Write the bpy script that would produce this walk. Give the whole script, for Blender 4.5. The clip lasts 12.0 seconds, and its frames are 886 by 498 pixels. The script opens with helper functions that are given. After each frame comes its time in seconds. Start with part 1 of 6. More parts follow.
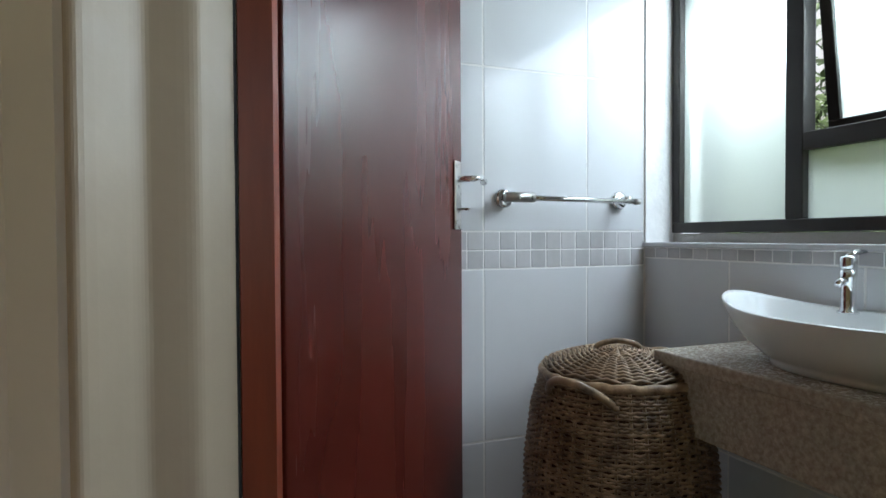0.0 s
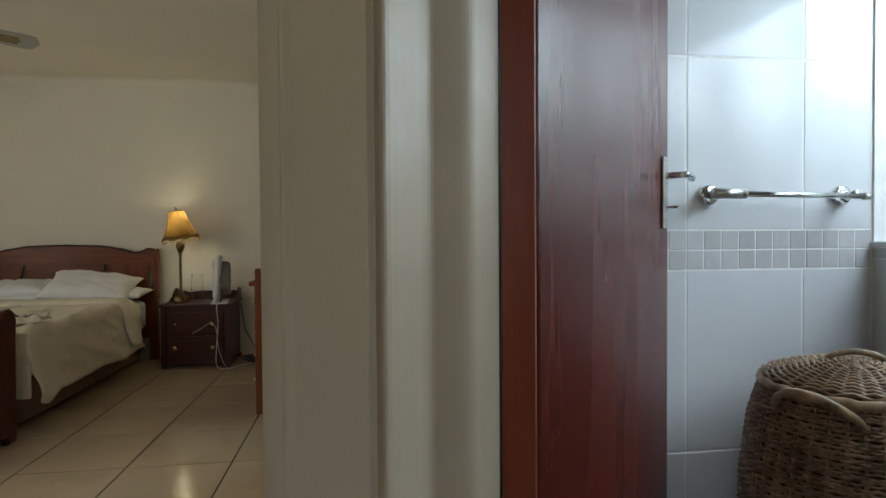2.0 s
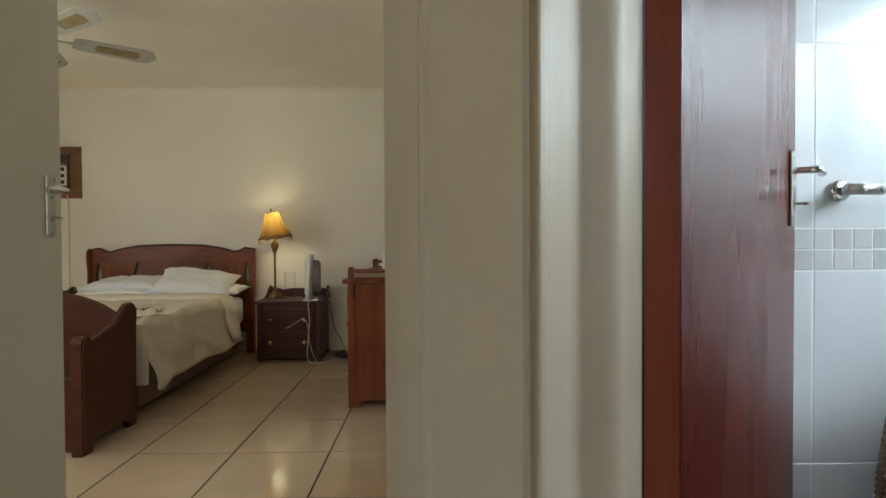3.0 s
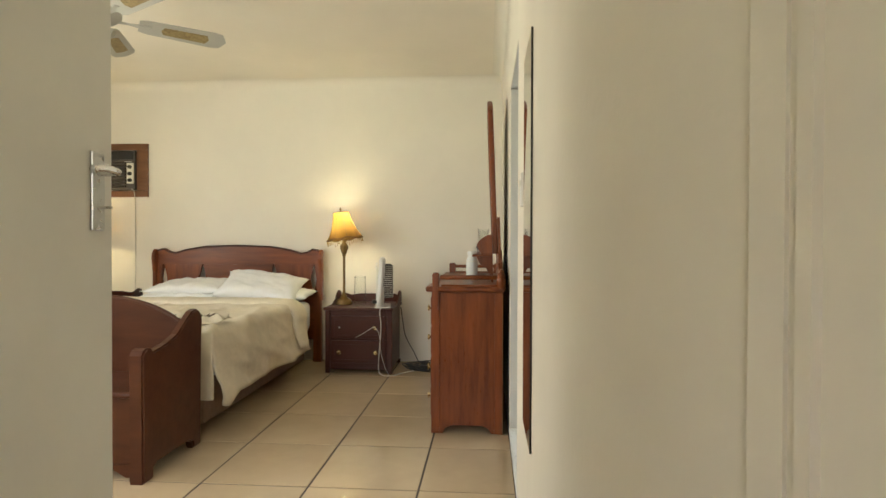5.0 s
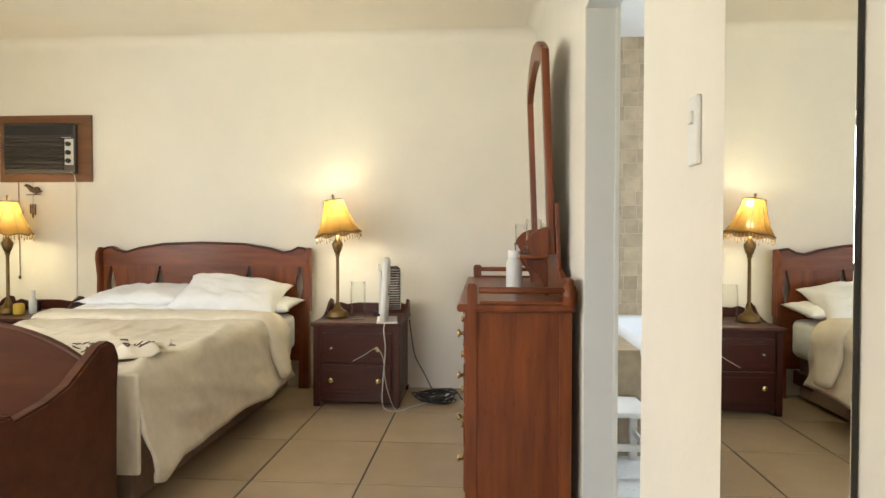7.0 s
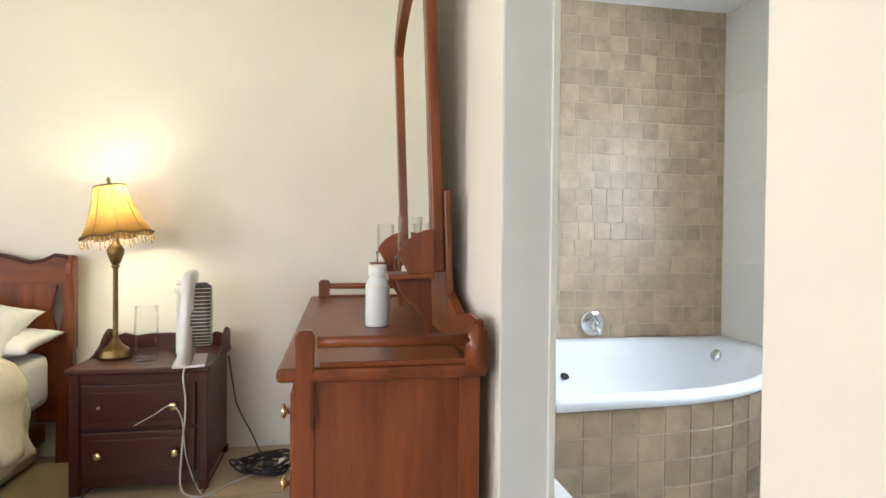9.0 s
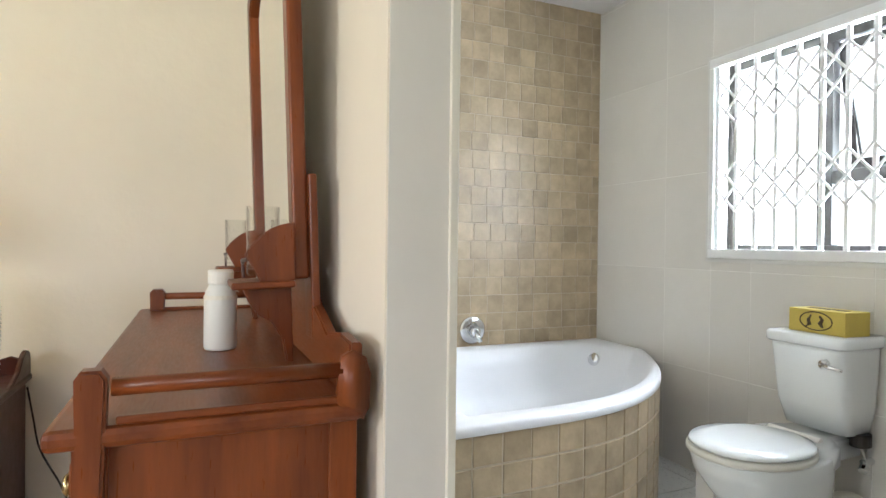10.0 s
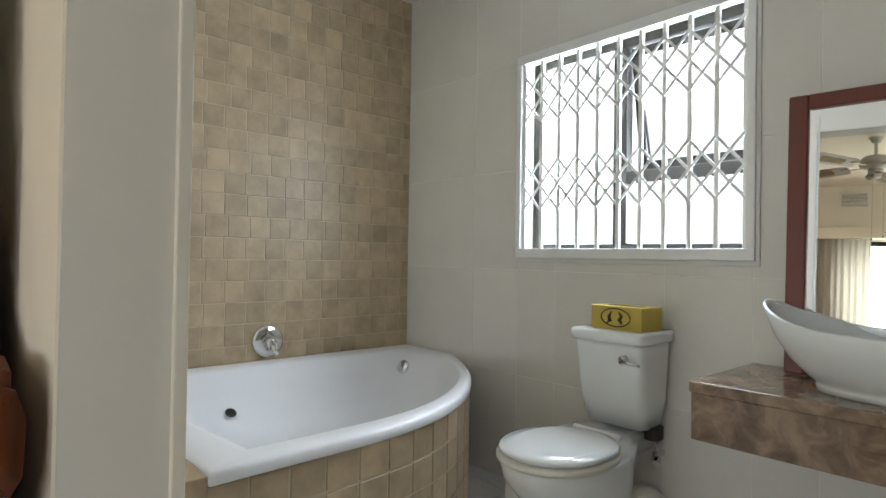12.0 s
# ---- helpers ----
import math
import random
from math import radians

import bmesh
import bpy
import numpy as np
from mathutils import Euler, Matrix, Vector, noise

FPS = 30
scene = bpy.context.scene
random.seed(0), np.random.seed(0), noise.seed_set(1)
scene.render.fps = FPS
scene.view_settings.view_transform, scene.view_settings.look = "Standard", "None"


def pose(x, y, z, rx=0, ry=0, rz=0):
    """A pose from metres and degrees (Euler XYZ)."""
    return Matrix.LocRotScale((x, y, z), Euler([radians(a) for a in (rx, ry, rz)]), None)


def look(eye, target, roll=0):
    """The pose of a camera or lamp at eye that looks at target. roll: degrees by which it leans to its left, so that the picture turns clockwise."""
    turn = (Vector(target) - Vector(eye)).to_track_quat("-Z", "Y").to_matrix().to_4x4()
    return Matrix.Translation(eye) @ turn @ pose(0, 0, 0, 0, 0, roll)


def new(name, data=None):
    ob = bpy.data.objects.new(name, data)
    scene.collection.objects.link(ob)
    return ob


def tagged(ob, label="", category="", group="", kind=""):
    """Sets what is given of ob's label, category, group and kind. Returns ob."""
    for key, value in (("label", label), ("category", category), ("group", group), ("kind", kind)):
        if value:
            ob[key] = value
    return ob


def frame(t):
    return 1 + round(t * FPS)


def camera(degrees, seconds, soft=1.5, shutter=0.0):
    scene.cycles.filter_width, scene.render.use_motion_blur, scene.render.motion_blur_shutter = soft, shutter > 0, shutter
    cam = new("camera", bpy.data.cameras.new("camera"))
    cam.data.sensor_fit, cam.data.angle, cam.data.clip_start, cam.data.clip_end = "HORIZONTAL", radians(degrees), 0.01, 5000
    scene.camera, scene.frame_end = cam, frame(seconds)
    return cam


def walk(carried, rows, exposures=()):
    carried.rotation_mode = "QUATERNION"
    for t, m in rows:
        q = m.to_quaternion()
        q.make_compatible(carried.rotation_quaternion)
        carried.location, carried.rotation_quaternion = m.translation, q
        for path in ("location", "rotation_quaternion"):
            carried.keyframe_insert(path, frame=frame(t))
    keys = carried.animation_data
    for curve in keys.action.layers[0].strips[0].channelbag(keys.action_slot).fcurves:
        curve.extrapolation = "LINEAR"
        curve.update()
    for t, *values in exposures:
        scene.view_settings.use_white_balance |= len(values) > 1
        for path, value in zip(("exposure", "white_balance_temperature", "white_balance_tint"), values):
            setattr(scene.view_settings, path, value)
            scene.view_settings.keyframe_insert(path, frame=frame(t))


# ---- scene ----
cam = camera(75.0, 12.0)
PATH = [
    (0, (0.025, -0.951, 1.091), (0.743, 0.915, 1.05), -0.3),
    (0.5, (-0.033, -0.913, 1.087), (0.614, 0.979, 1.051), -0.3),
    (1, (-0.068, -0.916, 1.098), (0.456, 1.013, 1.052), -0.4),
    (1.5, (-0.112, -0.911, 1.09), (0.292, 1.048, 1.048), -0.3),
    (2, (-0.143, -0.91, 1.094), (0.14, 1.069, 1.051), -0.4),
    (2.5, (-0.181, -0.919, 1.092), (-0.014, 1.074, 1.049), -0.4),
    (3, (-0.238, -0.92, 1.087), (-0.207, 1.079, 1.049), -0.3),
    (3.5, (-0.296, -0.885, 1.086), (-0.385, 1.113, 1.051), -0.2),
    (3.7, (-0.312, -0.837, 1.072), (-0.446, 1.158, 1.043), -0.1),
    (5.3, (-0.519, -0.325, 1.082), (-0.673, 1.669, 1.057), 0.1),
    (5.5, (-0.54, -0.223, 1.085), (-0.696, 1.771, 1.051), 0.0),
    (6, (-0.608, 0.04, 1.089), (-0.771, 2.033, 1.052), 0.0),
    (6.5, (-0.662, 0.282, 1.075), (-0.828, 2.275, 1.037), 0.1),
    (6.7, (-0.693, 0.407, 1.076), (-0.857, 2.4, 1.037), 0.1),
    (8.3, (-0.765, 1.232, 1.087), (-0.572, 3.222, 1.049), 0.5),
    (8.5, (-0.747, 1.333, 1.091), (-0.501, 3.318, 1.055), 0.6),
    (9, (-0.703, 1.54, 1.093), (-0.343, 3.507, 1.064), 0.6),
    (9.5, (-0.669, 1.717, 1.087), (-0.119, 3.64, 1.066), 0.6),
    (10, (-0.641, 1.849, 1.08), (0.153, 3.684, 1.069), 0.7),
    (10.5, (-0.518, 1.952, 1.06), (0.409, 3.724, 1.065), 0.9),
    (11, (-0.455, 2.014, 1.055), (0.559, 3.738, 1.062), 0.9),
    (11.5, (-0.44, 2.042, 1.043), (0.71, 3.678, 1.062), 0.9),
    (12, (-0.448, 2.058, 1.038), (0.876, 3.556, 1.065), 0.9),
]
walk(cam, [(t, look(e, g, r)) for t, e, g, r in PATH],
     exposures=[(0, 0.70, 5850, 8), (1.0, 0.45, 5800, 6), (2.5, 0.80, 5750, 5), (3.5, 1.55, 5950, 4), (5.3, 2.25, 6000, 5), (6.5, 2.40, 5850, 7), (8.3, 2.72, 5350, 11), (9.5, 2.65, 5400, 11),
                (10.5, 2.35, 5750, 10), (12.0, 1.70, 5750, 9)])

# ---- world and lights ----
world = bpy.data.worlds.new("sky")
scene.world = world
world.use_nodes = True
wn = world.node_tree
sky = wn.nodes.new("ShaderNodeTexSky")
sky.sky_type, sky.sun_disc, sky.sun_elevation, sky.sun_rotation = "NISHITA", False, radians(68.7), radians(220)
sky.dust_density, sky.air_density = 8.0, 0.5
wn.nodes["Background"].inputs["Strength"].default_value = 0.15
wn.links.new(sky.outputs[0], wn.nodes["Background"].inputs[0])


def lamp(name, kind, m, energy, color, **kw):
    data = bpy.data.lights.new(name, kind)
    data.energy, data.color = energy, color
    for k, v in kw.items():
        if k == "size":
            data.shape, data.size, data.size_y = "RECTANGLE", v[0], v[1]
        if k == "angle":
            data.angle = v
        if k == "radius":
            data.shadow_soft_size = v
    ob = new(name, data)
    ob.matrix_world = m
    return ob


lamp("sun", "SUN", look((0, 0, 10), (2.5, 3.0, 0)), 3.0, (1, 0.95, 0.88), angle=radians(0.5))
lamp("window_daylight_ensuite", "AREA", look((1.735, 3.265, 1.50), (0, 3.265, 1.42)), 18.0, (0.98, 0.99, 0.98), size=(0.98, 0.88))
lamp("window_daylight_bathroom", "AREA", look((1.50, -0.25, 1.74), (0.70, -0.22, 0.70)), 11.0, (0.85, 0.92, 1.0), size=(1.24, 0.46))
lamp("window_daylight_bedroom", "AREA", look((-4.62, 1.75, 1.4), (-1, 2.0, 1.7)), 16.0, (1.0, 0.93, 0.80), size=(2.2, 1.0))
# added fill from behind the camera for bed, bench and ceiling; no window seen here
lamp("front_fill_light", "AREA", look((-2.42, -0.30, 1.45), (-2.42, 3.0, 2.1)), 8.5, (1.0, 0.94, 0.83), size=(1.7, 1.1))
# added fill behind the camera, brightens the passage side of the jambs
lamp("passage_fill_light", "AREA", look((-1.0, -2.62, 1.5), (-0.6, 0, 1.2)), 2.2, (1.0, 0.86, 0.68), size=(1.0, 1.2))


# ---- materials ----
def material(name, color, rough=0.5, metal=0.0, vary=0.12, scale=6.0, bump=0.05, bscale=60.0, stretch=(1, 1, 1), dark=None, coat=0.0,
             random=0.0, spec=0.5, warp=0.0):
    """A surface with stains at a large scale and grain with relief at a small one."""
    m = bpy.data.materials.new(name)
    m.use_nodes = True
    nt = m.node_tree
    b = nt.nodes["Principled BSDF"]
    tc = nt.nodes.new("ShaderNodeTexCoord")
    mp = nt.nodes.new("ShaderNodeMapping")
    mp.inputs["Scale"].default_value = stretch
    nt.links.new(tc.outputs["Object"], mp.inputs["Vector"])
    n1 = nt.nodes.new("ShaderNodeTexNoise")
    n1.inputs["Scale"].default_value, n1.inputs["Detail"].default_value, n1.inputs["Roughness"].default_value = scale, 6, 0.62
    n1.inputs["Distortion"].default_value = warp
    n2 = nt.nodes.new("ShaderNodeTexNoise")
    n2.inputs["Scale"].default_value, n2.inputs["Detail"].default_value = bscale, 4
    nt.links.new(mp.outputs[0], n1.inputs["Vector"])
    nt.links.new(mp.outputs[0], n2.inputs["Vector"])
    ramp = nt.nodes.new("ShaderNodeValToRGB")
    lo = dark or tuple(c * (1 - vary) for c in color)
    ramp.color_ramp.elements[0].position, ramp.color_ramp.elements[1].position = 0.32, 0.68
    ramp.color_ramp.elements[0].color, ramp.color_ramp.elements[1].color = (*lo, 1), (*color, 1)
    nt.links.new(n1.outputs[0], ramp.inputs[0])
    out = ramp.outputs[0]
    if random:
        info = nt.nodes.new("ShaderNodeObjectInfo")
        far = nt.nodes.new("ShaderNodeVectorMath")
        far.operation, far.inputs[1].default_value = "SCALE", (0, 0, 0)
        far.inputs["Scale"].default_value = 60.0
        nt.links.new(info.outputs["Random"], far.inputs[0])
        nt.links.new(far.outputs[0], mp.inputs["Location"])
        hsv = nt.nodes.new("ShaderNodeHueSaturation")
        mr = nt.nodes.new("ShaderNodeMapRange")
        mr.inputs["To Min"].default_value, mr.inputs["To Max"].default_value = 1 - random, 1 + random * 0.6
        nt.links.new(info.outputs["Random"], mr.inputs["Value"])
        nt.links.new(mr.outputs[0], hsv.inputs["Value"])
        nt.links.new(out, hsv.inputs["Color"])
        out = hsv.outputs[0]
    nt.links.new(out, b.inputs["Base Color"])
    rr = nt.nodes.new("ShaderNodeMapRange")
    rr.inputs["To Min"].default_value, rr.inputs["To Max"].default_value = max(rough - 0.07, 0.02) if rough > 0.05 else 0.004, min(rough + 0.1, 1) if rough > 0.05 else 0.008
    nt.links.new(n2.outputs[0], rr.inputs["Value"])
    nt.links.new(rr.outputs[0], b.inputs["Roughness"])
    b.inputs["Metallic"].default_value = metal
    b.inputs["Coat Weight"].default_value = coat
    b.inputs["Specular IOR Level"].default_value = spec
    if bump:
        bp = nt.nodes.new("ShaderNodeBump")
        bp.inputs["Strength"].default_value, bp.inputs["Distance"].default_value = bump, 0.01
        nt.links.new(n2.outputs[0], bp.inputs["Height"])
        nt.links.new(bp.outputs[0], b.inputs["Normal"])
    return m


def glow(name, color, strength):
    m = bpy.data.materials.new(name)
    m.use_nodes = True
    b = m.node_tree.nodes["Principled BSDF"]
    b.inputs["Base Color"].default_value = (*color, 1)
    b.inputs["Emission Color"].default_value = (*color, 1)
    b.inputs["Emission Strength"].default_value = strength
    return m


def thin_glass(name, tint):
    """Thin glass walls: clear, with a gloss that grows towards the edge."""
    m = bpy.data.materials.new(name)
    m.use_nodes = True
    nt = m.node_tree
    nt.nodes.remove(nt.nodes["Principled BSDF"])
    tp, gl, lw, pw, mx = (nt.nodes.new(k) for k in ("ShaderNodeBsdfTransparent", "ShaderNodeBsdfGlossy", "ShaderNodeLayerWeight", "ShaderNodeMath", "ShaderNodeMixShader"))
    tp.inputs[0].default_value = (*tint, 1)
    gl.inputs["Roughness"].default_value = 0.03
    pw.operation = "POWER"
    pw.inputs[1].default_value = 4.0
    nt.links.new(lw.outputs["Facing"], pw.inputs[0])
    nt.links.new(pw.outputs[0], mx.inputs[0])
    nt.links.new(tp.outputs[0], mx.inputs[1])
    nt.links.new(gl.outputs[0], mx.inputs[2])
    nt.links.new(mx.outputs[0], nt.nodes["Material Output"].inputs[0])
    return m


def thin(name, color, clear):
    """Thin cloth or frosted glass: light passes through, scattered."""
    m = bpy.data.materials.new(name)
    m.use_nodes = True
    nt = m.node_tree
    nt.nodes.remove(nt.nodes["Principled BSDF"])
    tl, df, tp = (nt.nodes.new(k) for k in ("ShaderNodeBsdfTranslucent", "ShaderNodeBsdfDiffuse", "ShaderNodeBsdfTransparent"))
    noise_ = nt.nodes.new("ShaderNodeTexNoise")
    noise_.inputs["Scale"].default_value = 9
    ramp = nt.nodes.new("ShaderNodeValToRGB")
    ramp.color_ramp.elements[0].color, ramp.color_ramp.elements[1].color = (*[c * 0.85 for c in color], 1), (*color, 1)
    nt.links.new(noise_.outputs[0], ramp.inputs[0])
    nt.links.new(ramp.outputs[0], tl.inputs[0])
    nt.links.new(ramp.outputs[0], df.inputs[0])
    a, c = nt.nodes.new("ShaderNodeMixShader"), nt.nodes.new("ShaderNodeMixShader")
    a.inputs[0].default_value, c.inputs[0].default_value = 0.3, clear
    nt.links.new(tl.outputs[0], a.inputs[1])
    nt.links.new(df.outputs[0], a.inputs[2])
    nt.links.new(a.outputs[0], c.inputs[1])
    nt.links.new(tp.outputs[0], c.inputs[2])
    nt.links.new(c.outputs[0], nt.nodes["Material Output"].inputs[0])
    return m


def frosted_glass(name):
    """Obscured glass: what lies behind shows as a soft blur, with a milky scatter over it."""
    m = bpy.data.materials.new(name)
    m.use_nodes = True
    nt = m.node_tree
    nt.nodes.remove(nt.nodes["Principled BSDF"])
    rf, tl, nz, mr, mx = (nt.nodes.new(k) for k in ("ShaderNodeBsdfRefraction", "ShaderNodeBsdfTranslucent", "ShaderNodeTexNoise", "ShaderNodeMapRange", "ShaderNodeMixShader"))
    rf.inputs["Color"].default_value, rf.inputs["IOR"].default_value = (0.97, 0.99, 0.96, 1), 1.2
    tl.inputs[0].default_value = (0.90, 0.95, 0.86, 1)
    nz.inputs["Scale"].default_value = 40
    mr.inputs["To Min"].default_value, mr.inputs["To Max"].default_value = 0.33, 0.42
    mx.inputs[0].default_value = 0.30
    nt.links.new(nz.outputs[0], mr.inputs["Value"])
    nt.links.new(mr.outputs[0], rf.inputs["Roughness"])
    nt.links.new(rf.outputs[0], mx.inputs[1])
    nt.links.new(tl.outputs[0], mx.inputs[2])
    nt.links.new(mx.outputs[0], nt.nodes["Material Output"].inputs[0])
    return m


M = {}
M["wall"] = material("cream_wall_paint", (0.81, 0.76, 0.66), 0.75, vary=0.06, scale=1.6, bump=0.12, bscale=35)
M["ceiling"] = material("ceiling_paint", (0.86, 0.80, 0.69), 0.85, vary=0.06, scale=1.2, bump=0.08, bscale=30)
M["reveal"] = material("grey_white_paint", (0.64, 0.63, 0.59), 0.6, vary=0.06, scale=2, bump=0.06, bscale=40)
M["frame_white"] = material("white_gloss_paint", (0.74, 0.72, 0.66), 0.38, vary=0.08, scale=3, bump=0.06, bscale=25)
# cream jamb paint with shade put into its colour, against strong window light
M["jamb_darkened"] = material("darkened_cream_gloss", (0.43, 0.355, 0.255), 0.45, vary=0.10, scale=3, bump=0.06, bscale=25)
# for unseen passage walls; dark tan chosen so they bounce less light
M["passage"] = material("tan_low_bounce_paint", (0.40, 0.325, 0.17), 0.8, vary=0.08, scale=2, bump=0.1, bscale=35)
M["floor_tile"] = material("cream_floor_tile", (0.51, 0.395, 0.255), 0.13, vary=0.14, scale=3, bump=0.02, bscale=18, random=0.05)
M["grout_dark"] = material("dark_floor_grout", (0.07, 0.055, 0.045), 0.9, vary=0.3, scale=10, bump=0.2)
M["bath_floor"] = material("white_floor_tile", (0.74, 0.74, 0.71), 0.28, vary=0.06, scale=3, bump=0.02, random=0.04)
M["wall_tile"] = material("greige_wall_tile", (0.70, 0.675, 0.615), 0.16, vary=0.05, scale=2.5, bump=0.015, bscale=12, random=0.03)
M["wall_tile_blue"] = material("pale_wall_tile", (0.67, 0.68, 0.69), 0.13, vary=0.05, scale=2.5, bump=0.02, bscale=10, random=0.03)
M["grout"] = material("pale_grout", (0.86, 0.855, 0.83), 0.85, vary=0.10, scale=20, bump=0.2)
M["grout_greige"] = material("greige_grout", (0.76, 0.74, 0.68), 0.85, vary=0.10, scale=20, bump=0.2)
M["mosaic"] = material("travertine_tile", (0.53, 0.42, 0.265), 0.38, vary=0.34, scale=9, bump=0.22, bscale=22, random=0.15)
M["mosaic_grout"] = material("sand_grout", (0.58, 0.50, 0.37), 0.85, vary=0.15, scale=25, bump=0.2)
M["band"] = material("grey_mosaic_tile", (0.55, 0.545, 0.545), 0.22, vary=0.10, scale=20, bump=0.03, random=0.13)
M["mahogany"] = material("reddish_mahogany_wood", (0.215, 0.056, 0.0125), 0.29, scale=2.2, stretch=(9, 9, 0.9), dark=(0.100, 0.024, 0.006), bump=0.05, bscale=26, coat=0.0, spec=0.35)
M["mahogany_h"] = material("mahogany_along", (0.215, 0.056, 0.0125), 0.29, scale=2.2, stretch=(0.9, 9, 9), dark=(0.100, 0.024, 0.006), bump=0.05, bscale=26, coat=0.0, spec=0.35)
M["mahogany_y"] = material("mahogany_lengthwise", (0.215, 0.056, 0.0125), 0.34, scale=2.2, stretch=(9, 0.9, 9), dark=(0.100, 0.024, 0.006), bump=0.05, bscale=26, coat=0.0, spec=0.35)
M["ac_wood"] = material("brown_varnished_board", (0.20, 0.085, 0.030), 0.4, scale=2.2, stretch=(0.9, 9, 9), dark=(0.12, 0.048, 0.017), bump=0.05, bscale=26)
M["dark_wood"] = material("dark_cherry_wood", (0.060, 0.0145, 0.0078), 0.32, scale=1.2, stretch=(0.9, 3, 3), dark=(0.047, 0.0115, 0.0065), bump=0.0, bscale=9, spec=0.32)
# bench mahogany, its colour darkened for the weaker light at the bed's foot
M["bench_wood"] = material("shaded_mahogany", (0.080, 0.026, 0.0098), 0.33, scale=2.4, stretch=(0.9, 7, 7), dark=(0.048, 0.013, 0.005), bump=0.05, bscale=26, spec=0.3)
M["door_red"] = material("varnished_meranti_door", (0.080, 0.0125, 0.0075), 0.25, scale=1.4, stretch=(5, 5, 0.5), dark=(0.066, 0.0105, 0.0068), bump=0.0, bscale=1.5, spec=0.5)
M["frame_red"] = material("red_stained_frame", (0.150, 0.026, 0.012), 0.35, scale=3, stretch=(6, 6, 0.6), dark=(0.115, 0.018, 0.010), bump=0.05, bscale=30)
M["frame_door"] = material("red_varnished_jamb", (0.26, 0.052, 0.018), 0.35, scale=3, stretch=(6, 6, 0.6), dark=(0.18, 0.032, 0.013), bump=0.05, bscale=30)
M["chrome"] = material("chrome", (0.78, 0.79, 0.80), 0.08, 1.0, vary=0.05, scale=12, bump=0)
M["steel"] = material("satin_steel", (0.60, 0.59, 0.56), 0.28, 1.0, vary=0.15, scale=25, bump=0.02)
M["brass"] = material("antique_brass", (0.24, 0.16, 0.065), 0.35, 1.0, vary=0.4, scale=30, bump=0.1)
M["brass_bright"] = material("bright_brass_knob", (0.75, 0.60, 0.30), 0.25, 1.0, vary=0.2, scale=30, bump=0.03)
M["porcelain"] = material("white_porcelain", (0.76, 0.78, 0.77), 0.07, vary=0.03, scale=3, bump=0, coat=0.3)
M["acrylic"] = material("white_bath_acrylic", (0.80, 0.81, 0.83), 0.30, vary=0.03, scale=2, bump=0, spec=0.4)
M["ivory_plastic"] = material("ivory_plastic", (0.72, 0.70, 0.62), 0.35, vary=0.06, scale=8, bump=0.01)
M["white_plastic"] = material("white_plastic", (0.76, 0.75, 0.71), 0.35, vary=0.05, scale=8, bump=0.01)
M["milky"] = material("milky_plastic_bottle", (0.70, 0.71, 0.68), 0.35, vary=0.05, scale=10, bump=0.01)
M["granite"] = material("speckled_granite", (0.52, 0.47, 0.39), 0.25, scale=90, dark=(0.29, 0.25, 0.20), bump=0.03, bscale=150)
M["marble_brown"] = material("brown_marble", (0.34, 0.245, 0.165), 0.16, scale=15, dark=(0.11, 0.075, 0.05), bump=0.02, bscale=60, warp=0.7)
M["alu_bronze"] = material("dark_bronze_aluminium", (0.030, 0.026, 0.022), 0.4, 0.3, vary=0.2, scale=8, bump=0.02)
M["white_metal"] = material("white_painted_metal", (0.80, 0.80, 0.78), 0.35, vary=0.06, scale=10, bump=0.03)
M["bedding"] = material("beige_duvet_cotton", (0.75, 0.68, 0.545), 0.85, vary=0.12, scale=14, bump=0.40, bscale=20)
M["sheet"] = material("white_cotton", (0.80, 0.80, 0.80), 0.9, vary=0.07, scale=9, bump=0.25, bscale=40)
M["bed_base"] = material("taupe_base_fabric", (0.32, 0.235, 0.175), 0.9, vary=0.2, scale=30, bump=0.2, bscale=120)
M["wicker"] = material("woven_rattan", (0.40, 0.275, 0.155), 0.40, scale=24, dark=(0.10, 0.062, 0.033), bump=0.2, bscale=120, random=0.15)
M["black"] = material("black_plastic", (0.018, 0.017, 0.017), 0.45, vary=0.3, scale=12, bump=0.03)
M["dark_grille"] = material("brown_grey_grille", (0.075, 0.060, 0.050), 0.5, vary=0.2, scale=18, bump=0.03)
M["card_yellow"] = material("mustard_card", (0.55, 0.43, 0.08), 0.7, vary=0.12, scale=12, bump=0.05)
M["ink"] = material("dark_brown_print", (0.06, 0.04, 0.02), 0.7, vary=0.2, scale=20, bump=0)
M["cane"] = material("cane_inset", (0.36, 0.28, 0.13), 0.6, scale=60, dark=(0.20, 0.14, 0.06), bump=0.2, bscale=120)
M["cable_white"] = material("white_cable", (0.62, 0.58, 0.50), 0.5, vary=0.1, bump=0)
M["yellow_jar"] = material("yellow_jar", (0.62, 0.45, 0.05), 0.4, vary=0.15, scale=15, bump=0.02)
M["frosted"] = frosted_glass("frosted_glass")
M["shade"] = thin("amber_lamp_fabric", (0.17, 0.098, 0.025), 0.01)
M["trim_dark"] = material("dark_braid", (0.10, 0.05, 0.02), 0.8, vary=0.3, scale=60, bump=0.2)
M["beads"] = material("amber_beads", (0.45, 0.30, 0.10), 0.2, vary=0.3, scale=60, bump=0)
M["bulb"] = glow("lit_bulb", (1.0, 0.66, 0.26), 9)
M["curtain"] = thin("cream_curtain", (0.78, 0.74, 0.68), 0.03)
M["glass"] = thin_glass("clear_glass", (0.985, 0.99, 0.985))
M["pane"] = thin_glass("window_pane", (0.97, 0.99, 0.98))
